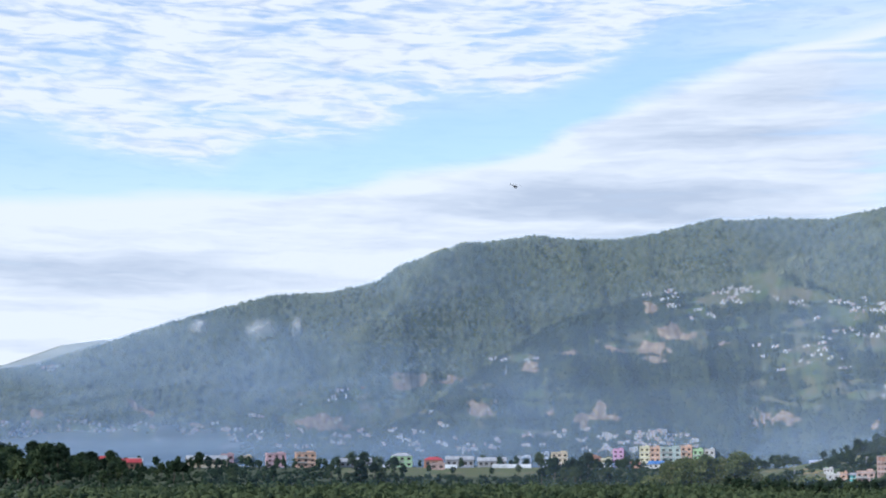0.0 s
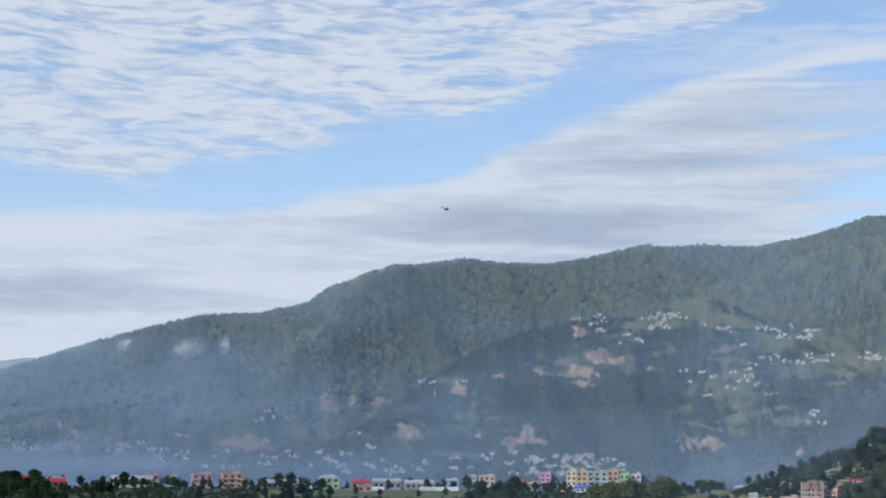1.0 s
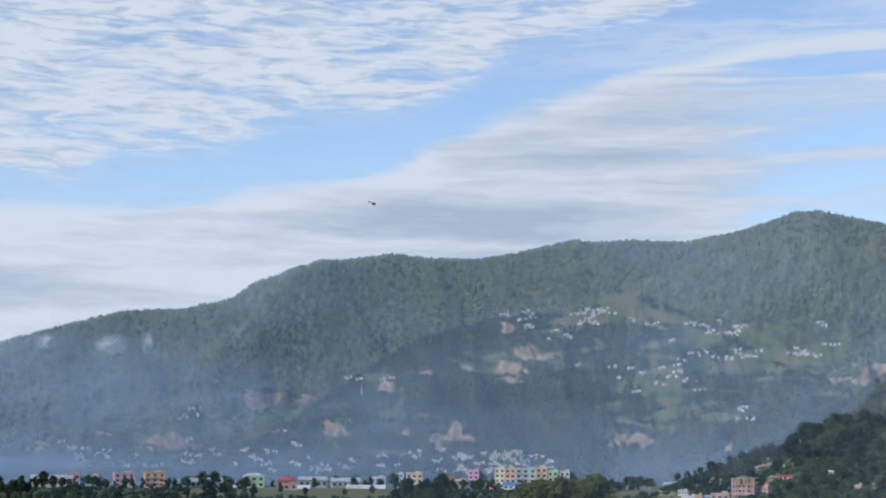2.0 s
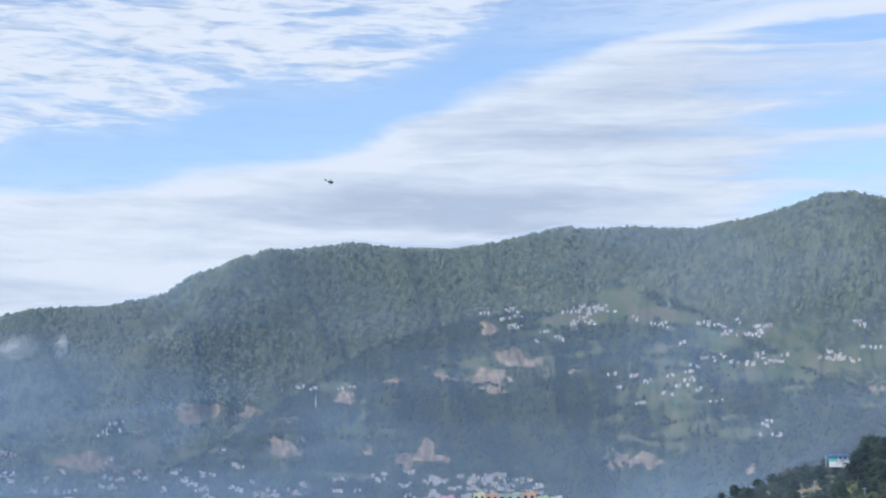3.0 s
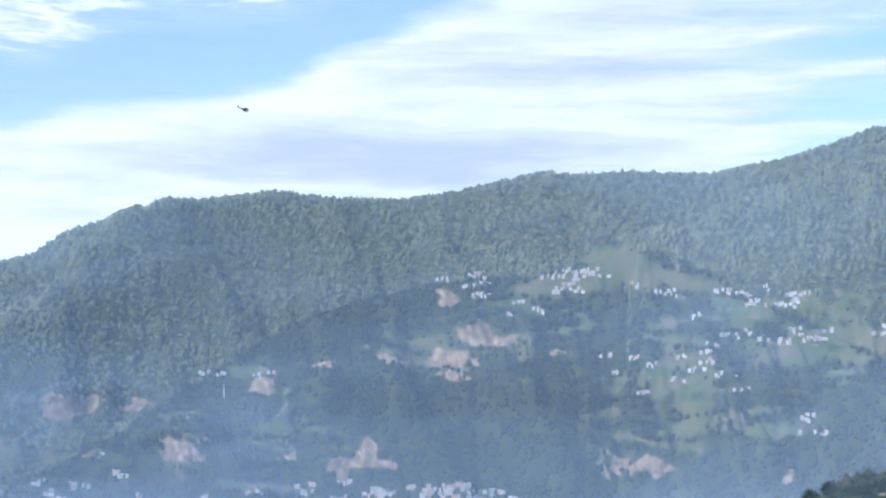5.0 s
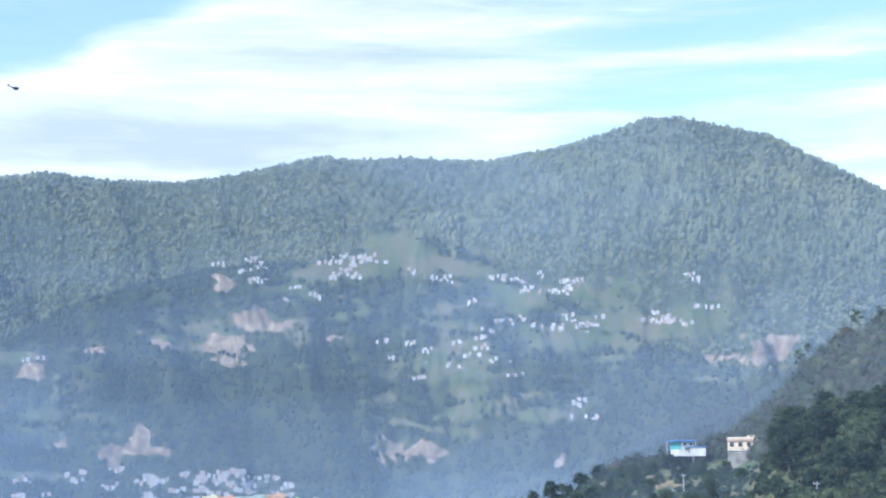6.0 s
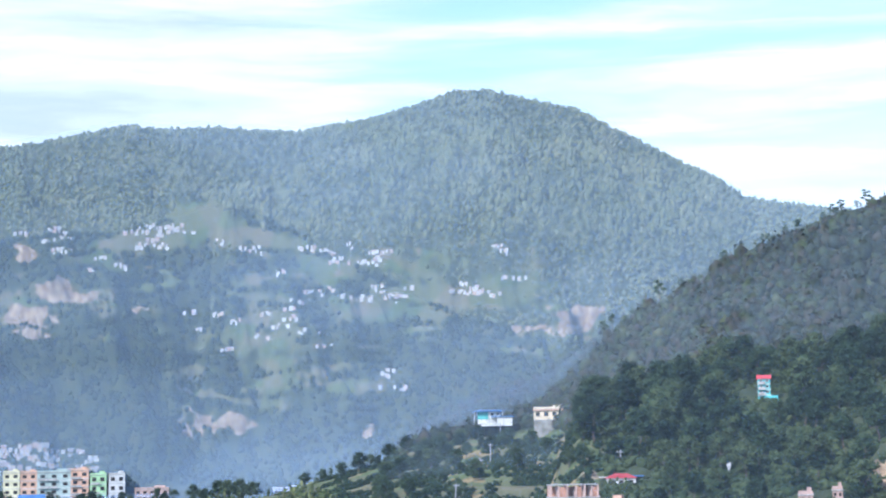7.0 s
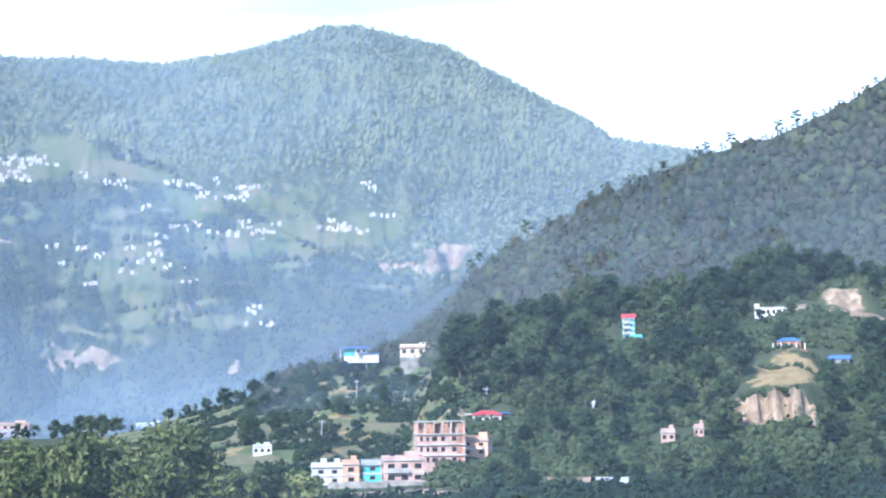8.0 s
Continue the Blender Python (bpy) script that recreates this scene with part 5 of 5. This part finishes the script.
OLIVES = [tree("leafy_tree", 1.0, 0.62, "leafy", OLIVE, "leafy olive-green tree with pale sunlit leaves", 90 + i, per=260, leaf=0.055, group="leafy trees in the foreground") for i in range(3)]
grove(OLIVES, [(i % 3, spot(a, d, turn=a * 70, size=s)) for i, (a, d, s) in enumerate(((8.7, 36.5, 1.46), (9.9, 36, 1.42), (7.3, 37, 1.25), (11.0, 35.5, 1.2), (5.8, 38, 1.0), (9.4, 34.5, 1.15), (8.0, 34.5, 1.1), (4.3, 39, 0.9), (10.6, 34, 1.0), (6.4, 35, 1.0)))])
for a, d, s in ((13.0, 38.5, 0.95), (14.1, 39.5, 1.05), (15.0, 38.0, 0.8), (12.4, 40.5, 0.95), (15.4, 40.5, 0.75), (14.0, 36.5, 0.75), (22.2, 41.5, 0.95), (22.9, 40.5, 0.8), (25.6, 41, 0.7), (27.0, 40.5, 0.9), (28.6, 41.5, 0.85), (30.2, 41, 0.95), (31.8, 41.5, 0.9), (33.2, 41, 1.05), (34.4, 42, 1.0)):
    copy_thing(FIELDTREES[int(a) % 3], spot(a, d, turn=a * 90, size=s))

SCREEN = [tree("roadside_tree", 1.0, 0.6, "bush", LEAVES, "low dark green tree beside the approach", 100 + i, per=90, group="low trees beside the approach") for i in range(2)]
screen = []
for k in range(22):
    b, d = radians(3.6 + 0.29 * k), r0.uniform(80, 91)
    x, y = d * math.sin(b), d * math.cos(b) - 62.6
    screen.append((k % 2, spot(math.degrees(math.atan2(x, y)), math.hypot(x, y), turn=k * 50, size=r0.uniform(0.78, 0.95))))
grove(SCREEN, screen)

PINES = [tree("pine_tree", 1.0, 0.34, "pine", DARKWOOD, "tall pine with a flat crown standing on the ridge", 110 + i, per=45, leaf=0.05, group="pines along the hill ridge") for i in range(3)]
pines = [(28.9, 1.25), (29.7, 1.5), (28.6, 1.1), (31.3, 1.3), (31.9, 1.2), (27.5, 1.0), (25.0, 1.2), (22.8, 1.4), (22.3, 1.1), (21.2, 1.2), (20.9, 1.0), (26.5, 0.9)]
pines += [(28.2 + 0.17 * k + r0.uniform(-0.06, 0.06), r0.uniform(0.42, 0.75)) for k in range(42)]
pines += [(19.5 + 0.42 * k + r0.uniform(-0.15, 0.15), r0.uniform(0.45, 0.85)) for k in range(20)]
grove(PINES, [(i % 3, spot(a, 109 - 9 * float(soft(np.array(a), 17, 25)) - 0.3, turn=a * 99, size=s * 0.85)) for i, (a, s) in enumerate(pines)])


def undergrowth(name, n, az0, az1, r0_, r1_, size, mat, label, seed, ok):
    g = np.random.default_rng(seed)
    az, rho = g.uniform(az0, az1, n), g.uniform(r0_, r1_, n)
    keep = np.array([ok(a, d) for a, d in zip(az, rho)])
    az, rho = az[keep], rho[keep]
    x, y = place(az, rho)
    s = size * g.uniform(0.5, 1.3, len(az))
    ob = leafy_mass(name, np.stack([x, y, ground_z(az, rho) + s * 0.3], -1), s, g.uniform(0.7, 1.1, len(az)), mat, g, 18)
    return tagged(ob, label, "bushes", kind="stuff")


undergrowth("knoll_bushes", 6500, 19.3, 37, 43, 80, 0.22, LEAVES, "dense green bushes under the trees of the knoll", 41, lambda a, d: clear_of_houses(a, d, 0.7) and not is_open(a, d) and ground_z(a, d) > 0.03)
undergrowth("foot_bushes", 1500, 15.5, 37, 37.5, 46, 0.26, LEAVES, "dense bushes at the foot of the knoll", 44, lambda a, d: clear_of_houses(a, d, 1.0) and not (22.8 < a < 25.2 and d > 43) and not (a < 21.2 and d > 39))
undergrowth("foreground_bushes", 900, 2, 15.6, 37.5, 50, 0.26, OLIVE, "olive-green bushes below the leafy trees", 45, lambda a, d: True)
undergrowth("terrace_hedges", 10000, 11, 21.4, 47.5, 101, 0.165, LEAVES, "hedges and shrubs along the terrace edges", 42,
            lambda a, d: clear_of_houses(a, d, 3.0) and 0.5 < ((d - 52) / 49 * 12 + 0.3 * float(fbm(np.array(a * 0.9), np.array(d * 0.25), 3.0))) % 1.0 < 0.95 and fbm(np.array(a * 1.1), np.array(d * 0.35), 9.0) > -0.05)
undergrowth("bank_hedges", 1500, 28.8, 33.2, 52.6, 62, 0.10, LEAVES, "low green hedges along the straw-coloured terraces", 47,
            lambda a, d: clear_of_houses(a, d, 0.5) is False and abs(((d - 52.4) / 9.6 * 4) % 1.0 - 0.12) < 0.14 and fbm(np.array(a * 3.0), np.array(d), 3.0) > -0.35)
undergrowth("approach_bushes", 1500, -78, 46, 12, 32, 0.30, LEAVES, "dark scrub along the approach", 46, lambda a, d: d * math.cos(radians(a)) > 8)
undergrowth("valley_bushes", 3200, -55, 6, 14, 106, 0.20, LEAVES, "dark hedges and bushes between the valley trees", 43, lambda a, d: belt_ok(a, d))

# ---- houses of the near slopes ----
def near_spot(az, rho, depth, turn=0.0):
    """On a slope: level with the ground at the front of the house."""
    return spot(az, rho, float(ground_z(az, rho - depth / 2)) + 0.02, turn)


b1 = house("house", 1.35, 1.1, 0.36, 1, 4, "white", "shed", "blue", "white and turquoise house under blue sheet roofs on the terrace crest", sink=0.5, group="houses on the near hill")
b1.matrix_basis = spot(17.0, 101.0, 4.75)
part("turquoise_wall", boxes((-0.68, -0.05, -0.575, 0.2, -0.1, 0.33)), WALLS["teal"], b1)
part("roof_overhang", boxes((-0.95, 0.85, -0.85, -0.62, 0.345, 0.375)), ROOFS["blue"], b1)
part("annex", boxes((0.45, 1.35, -0.95, -0.56, -0.5, 0.02)), WALLS["white"], b1)
part("annex_roof", boxes((0.1, 1.45, -1.05, -0.50, 0.02, 0.06)), ROOFS["blue"], b1)
for x in (-0.88, 0.0, 0.78):
    part("porch_post", boxes((x - 0.015, x + 0.015, -0.82, -0.79, -0.5, 0.345)), STEEL, b1)
b2 = house("house", 1.9, 1.3, 0.62, 1, 4, "cream", "flat", "slab", "cream house with orange parapet on a grey terrace wall", sink=0.05, group="houses on the near hill")
b2.matrix_basis = spot(19.05, 98.5, 4.5)
part("eaves", boxes((-1.02, 1.02, -0.75, -0.66, 0.55, 0.60)), WALLS["orange"], b2)
w = tagged(new("retaining_wall"), "sloping grey stone retaining wall below the cream house", "wall")
part("wall_face", boxes((-1.1, 1.2, -0.5, 0.4, -1.4, 0.28), bevel=0.06), STONE, w)
part("coping", boxes((-1.12, 1.22, -0.52, 0.42, 0.28, 0.33)), ROOFS["slab"], w)
w.matrix_basis = spot(19.15, 97.75, 4.18)

b3 = house("house", 0.55, 0.5, 1.0, 4, 2, "teal", "gable", "red", "narrow turquoise tower house with a red roof among trees", sink=0.4, group="houses on the near hill", frame_kind="white", balcony=True)
b3.matrix_basis = near_spot(26.16, 66.6, 0.5) @ Matrix.Scale(0.85, 4)
part("lean_to", boxes((0.05, 0.60, -0.55, -0.26, -0.4, 0.22)), WALLS["teal"], b3)
b4 = house("house", 1.25, 0.7, 0.42, 1, 5, "white", "flat", "slab", "long white house beside the hill road", sink=0.4, group="houses on the near hill", parapet=False)
b4.matrix_basis = near_spot(30.95, 66.2, 1.0) @ Matrix.Scale(0.85, 4)
part("tower", boxes((-0.85, -0.63, -0.3, 0.3, -0.4, 0.6)), WALLS["white"], b4)
b5 = house("pavilion", 1.0, 0.7, 0.42, 1, 4, "brick", "hip", "blue", "open pavilion with a blue roof and a red base", sink=0.5, group="houses on the near hill")
b5.matrix_basis = near_spot(31.4, 60.8, 1.0) @ Matrix.Scale(0.82, 4)
part("base_wall", boxes((-0.75, 0.75, -0.55, 0.45, -0.5, 0.06)), WALLS["brick"], b5)
for x in (-0.66, -0.33, 0, 0.33, 0.66):
    part("pillar", boxes((x - 0.025, x + 0.025, -0.5, -0.45, 0.06, 0.34)), WALLS["white"], b5)
b6 = house("shed", 0.8, 0.45, 0.2, 1, 2, "grey", "shed", "blue", "low shed with a bright blue sheet roof", sink=0.4, group="houses on the near hill")
b6.matrix_basis = near_spot(32.95, 60.6, 0.45)
for a, d, ww, hh, c in ((27.36, 51.6, 0.42, 0.27, "rose"), (28.38, 52.2, 0.30, 0.24, "rose"), (27.8, 78.5, 0.9, 0.3, "white"), (27.1, 78.2, 0.6, 0.3, "grey"), (25.4, 43.2, 0.8, 0.2, "grey")):
    hb = house("house", ww, 0.45, hh, 1, 2, c, "flat" if c != "grey" else "gable", "blue" if a == 27.1 else "grey", "small %s house half hidden by trees" % WORDS[c], sink=0.4, group="houses on the near hill")
    hb.matrix_basis = near_spot(a, d, 0.45)
b7 = house("house", 0.95, 0.6, 0.26, 1, 3, "white", "hip", "red", "low white house with a dull red roof", sink=0.5, group="houses on the near hill")
b7.matrix_basis = near_spot(21.35, 56.0, 0.6)
part("back_roof", boxes((-0.15, 0.75, 0.34, 0.8, 0.30, 0.33)), ROOFS["blue"], b7)
part("side_roof", boxes((-0.72, -0.2, 0.34, 0.7, 0.27, 0.30)), WALLS["white"], b7)
b8 = house("house", 1.0, 0.6, 0.40, 1, 3, "white", "flat", "slab", "white house with a green water tank on its roof", sink=0.4, group="houses on the near hill")
b8.matrix_basis = spot(13.85, 60.0) @ Matrix.Scale(0.66, 4)
b9 = bmesh.new()
tube(b9, (-0.2, 0, 0.47), (-0.2, 0, 0.62), 0.12, 0.12, 10)
part("green_tank", b9, WALLS["green"], b8)


def unfinished_block():
    """Four storeys of pink brick, the top one open between its columns."""
    t = tagged(new("unfinished_building"), "unfinished pink brick building with an open top storey", "building", "houses on the near hill")
    w, d, fh = 1.40, 0.9, 0.30
    for k in range(3):
        body = part("storey_wall", boxes((-w / 2, w / 2, -d / 2, d / 2, k * fh - (0.4 if k == 0 else 0), (k + 1) * fh - 0.03)), WALLS["rose"], t)
        for x, ww in ((-0.56, 0.07), (-0.38, 0.07), (-0.18, 0.15), (0.06, 0.11), (0.38, 0.13)):
            add_window(body, x, -d / 2, k * fh + 0.09, ww, 0.13)
        part("brick_infill", boxes((0.47, 0.62, -d / 2 - 0.006, -d / 2 + 0.05, k * fh + 0.02, (k + 1) * fh - 0.04)), WALLS["brick"], body)
        part("floor_slab", boxes((-w / 2 - 0.03, w / 2 + 0.03, -d / 2 - 0.05, d / 2 + 0.03, (k + 1) * fh - 0.03, (k + 1) * fh)), ROOFS["slab"], t)
    for i, x in enumerate((-0.67, -0.45, -0.2, 0.05, 0.3, 0.5, 0.67)):
        for y in (-0.42, 0.0, 0.40):
            part("column", boxes((x - 0.022, x + 0.022, y - 0.022, y + 0.022, 3 * fh, 4 * fh + (0.0 if i % 2 else 0.03))), WALLS["rose"], t)
    part("back_wall", boxes((-w / 2, w / 2, 0.425, 0.45, 3 * fh, 4 * fh - 0.03)), WALLS["brick"], t)
    for x0, x1 in ((-0.42, -0.24), (0.08, 0.20), (0.53, 0.64)):
        part("brick_panel", boxes((x0, x1, -0.42, -0.40, 3 * fh, 4 * fh - 0.02)), WALLS["brick"], t)
    part("roof_slab", boxes((-w / 2 - 0.02, w / 2 + 0.02, -0.2, d / 2, 4 * fh + 0.03, 4 * fh + 0.055)), ROOFS["slab"], t)
    for x in (-0.6, -0.2, 0.2, 0.6):
        b = bmesh.new()
        tube(b, (x, -0.42, 4 * fh), (x + 0.01, -0.42, 4 * fh + 0.10), 0.006, 0.006, 4)
        part("rebar", b, STEEL, t)
    return t


unfinished_block().matrix_basis = spot(19.74, 49.4, turn=6)
c1 = house("house", 0.8, 0.7, 0.45, 2, 2, "orange", "flat", "slab", "orange brick house beside the unfinished block", sink=0.5, group="houses on the near hill")
c1.matrix_basis = spot(21.0, 50.4, turn=-12)
c2 = house("house", 1.10, 0.8, 0.62, 2, 3, "rose", "flat", "slab", "two-storey pale house with a flat roof and balcony", sink=0.5, balcony=True, tank=True, group="houses on the near hill")
c2.matrix_basis = spot(18.5, 47.3, turn=8)
c3 = house("house", 0.55, 0.6, 0.50, 2, 1, "teal", "shed", "grey", "small turquoise house with a grey sheet roof", sink=0.5, group="houses on the near hill")
c3.matrix_basis = spot(17.5, 48.2)
for a, c in ((16.2, "white"), (16.75, "orange"), (15.75, "white")):
    k = house("house", 0.46, 0.6, 0.55 if c == "orange" else 0.48, 2, 1, c, "flat", "slab", "white and brick row house with ragged top" if c == "white" else "white and orange row house", sink=0.5, group="houses on the near hill")
    k.matrix_basis = spot(a, 48.0, turn=5)
yard = tagged(new("yard_wall"), "long pale stone yard wall below the houses", "wall")
for k in range(9):
    part("wall_panel", boxes((-1.6 + k * 0.36, -1.25 + k * 0.36, -0.05, 0.05, -0.4, 0.13 + 0.012 * (k % 3))), STONE, yard)
yard.matrix_basis = spot(18.0, 46.0)

# power poles on the terraces
for a, d, h, turn in ((15.81, 63.6, 0.80, 3), (17.02, 79.5, 1.11, 0), (17.36, 97.0, 0.97, 0), (16.68, 76.0, 0.75, -2), (21.35, 58.4, 0.62, 1), (11.6, 60, 0.7, 2)):
    p = tagged(new("power_pole"), "slim pale concrete power pole on the terrace", "pole", "power poles on the terraces")
    b = bmesh.new()
    tube(b, (0, 0, -0.1), (0, 0, h), 0.032, 0.022, 8)
    part("post", b, WALLS["grey"], p)
    part("crossarm", boxes((-0.13, 0.13, -0.012, 0.012, h - 0.1, h - 0.075)), STEEL, p)
    for x in (-0.11, 0.0, 0.11):
        b = bmesh.new()
        tube(b, (x, 0, h - 0.075), (x, 0, h - 0.04), 0.009, 0.007, 6)
        part("insulator", b, WALLS["white"], p)
    p.matrix_basis = spot(a, d) @ pose(0, 0, 0, 0, turn, 0)
tank = tagged(new("water_tank"), "white round water tank between trees", "tank")
b = bmesh.new()
tube(b, (-0.2, 0, 0), (0.2, 0, 0), 0.09, 0.09, 12)
part("barrel", b, WALLS["white"], tank)
part("cradle", boxes((-0.16, -0.10, -0.08, 0.08, -0.2, -0.05), (0.10, 0.16, -0.08, 0.08, -0.2, -0.05)), STEEL, tank)
tank.matrix_basis = spot(24.77, 54.2, float(ground_z(24.77, 54.2)) + 0.45)
mast = tagged(new("radio_mast"), "thin pale radio mast on the wooded spur", "mast")
b = bmesh.new()
tube(b, (0, 0, -0.2), (0, 0, 0.9), 0.04, 0.02, 6)
part("pole", b, WALLS["white"], mast)
b = bmesh.new()
tube(b, (0, 0, 0.9), (0, 0, 1.15), 0.012, 0.008, 5)
part("aerial", b, STEEL, mast)
mast.matrix_basis = spot(-5.9, on_slope(-5.9, 9.4), 9.4)


# ---- the helicopter in flight ----
def helicopter():
    t = tagged(new("helicopter"), "small dark helicopter in flight against the cloud", "helicopter")
    b = bmesh.new()
    bmesh.ops.create_uvsphere(b, u_segments=16, v_segments=10, radius=1.0)
    for v in b.verts:
        k = 1 - 0.35 * max(0, -v.co.x)
        v.co = Vector((v.co.x * 0.22, v.co.y * 0.085 * k, v.co.z * (0.10 * k) - 0.01))
    for f in b.faces:
        f.smooth = True
    body = part("fuselage", b, DARKPAINT, t)
    b = bmesh.new()
    bmesh.ops.create_uvsphere(b, u_segments=12, v_segments=8, radius=1.0)
    for v in b.verts:
        v.co = Vector((v.co.x * 0.09 + 0.14, v.co.y * 0.078, v.co.z * 0.065 + 0.022))
    part("windscreen", b, PANE, body)
    b = bmesh.new()
    tube(b, (-0.14, 0, 0.02), (-0.50, 0, 0.055), 0.042, 0.016, 8)
    boom = part("tail_boom", b, DARKPAINT, t)
    part("fin", boxes((-0.54, -0.46, -0.006, 0.006, 0.03, 0.17)), DARKPAINT, boom)
    part("stabiliser", boxes((-0.43, -0.37, -0.09, 0.09, 0.045, 0.055)), DARKPAINT, boom)
    part("tail_rotor", boxes((-0.505, -0.485, 0.012, 0.018, 0.0, 0.15)), STEEL, boom)
    b = bmesh.new()
    tube(b, (0.02, 0, 0.08), (0.02, 0, 0.155), 0.02, 0.014, 8)
    hub = part("rotor_mast", b, DARKPAINT, t)
    for k in range(3):
        bl = part("rotor_blade", boxes((0.02, 0.50, -0.014, 0.014, 0.15, 0.156)), DARKPAINT, hub)
        bl.matrix_basis = pose(0.02, 0, 0, 0, 0, 20 + 120 * k)
    for y in (-0.07, 0.07):
        b = bmesh.new()
        tube(b, (-0.15, y, -0.155), (0.16, y, -0.155), 0.007, 0.007, 6)
        tube(b, (-0.08, y, -0.155), (-0.07, y * 0.6, -0.07), 0.006, 0.006, 5)
        tube(b, (0.09, y, -0.155), (0.08, y * 0.6, -0.07), 0.006, 0.006, 5)
        part("skid", b, STEEL, t)
    return t


helicopter().matrix_basis = pose(-10.8, 114.4, 29.3, 6, 14, -25) @ Matrix.Scale(1.2, 4)


# ---- small clouds clinging to the slope ----
def puff_material():
    m, n, l, b = material("cloud_puff", 1.0)
    n.remove(b)
    g = n.new("ShaderNodeTexCoord").outputs["UV"]
    sep = n.new("ShaderNodeSeparateXYZ")
    l.new(g, sep.inputs[0])
    dx = math_node(n, l, "SUBTRACT", sep.outputs[0], 0.5)
    dy = math_node(n, l, "SUBTRACT", sep.outputs[1], 0.45)
    r2 = math_node(n, l, "SQRT", math_node(n, l, "ADD", math_node(n, l, "MULTIPLY", dx, dx), math_node(n, l, "MULTIPLY", dy, dy)))
    wob = noise_node(n, l, 1.1, 6, None, 0.6, 0.5).outputs[0]
    d = math_node(n, l, "SUBTRACT", math_node(n, l, "ADD", math_node(n, l, "MULTIPLY", wob, 0.7), 0.12), r2)
    d = math_node(n, l, "MULTIPLY", step_node(n, l, d, -0.02, 0.34), step_node(n, l, math_node(n, l, "SUBTRACT", 0.5, r2), 0.0, 0.22))
    clear, white = n.new("ShaderNodeBsdfTransparent"), n.new("ShaderNodeBsdfDiffuse")
    white.inputs[0].default_value = (0.85, 0.88, 0.92, 1)
    k = n.new("ShaderNodeMixShader")
    l.new(math_node(n, l, "MULTIPLY", d, 0.28), k.inputs[0])
    l.new(clear.outputs[0], k.inputs[1])
    l.new(white.outputs[0], k.inputs[2])
    l.new(k.outputs[0], n["Material Output"].inputs[0])
    return m


PUFF = puff_material()


def puff(az, z, w, h, rho):
    """A bulging, ragged shred of cloud."""
    na, nz = 18, 12
    U, V = np.meshgrid(np.linspace(0, 1, na), np.linspace(0, 1, nz))
    A = az + np.degrees((U - 0.5) * w / rho)
    R = rho - 1.2 * np.clip(1 - (2 * U - 1) ** 2 - (2 * V - 1) ** 2, 0, 1) + 0.2 * fbm(U * 9, V * 9, az)
    X, Y = place(A, R)
    me = grid_mesh("cloud_shred", np.stack([X, Y, z + (V - 0.5) * h], -1).reshape(-1, 3), nz, na)
    uv = me.uv_layers.new(name="UVMap")
    idx = np.empty(len(me.loops), np.int32)
    me.loops.foreach_get("vertex_index", idx)
    uv.data.foreach_set("uv", np.stack([U.ravel()[idx], V.ravel()[idx]], -1).astype(np.float32).ravel())
    me.materials.append(PUFF)
    return tagged(new("cloud_shred", me), "small white cloud shred drifting before the slope", "cloud", kind="stuff")


for a, z, w, h, d in ((-21.5, 14.2, 3.6, 2.6, 118.0), (-18.4, 14.0, 5.2, 3.6, 117.0), (-16.6, 14.6, 2.2, 3.4, 118.0)):
    puff(a, z, w, h, d)
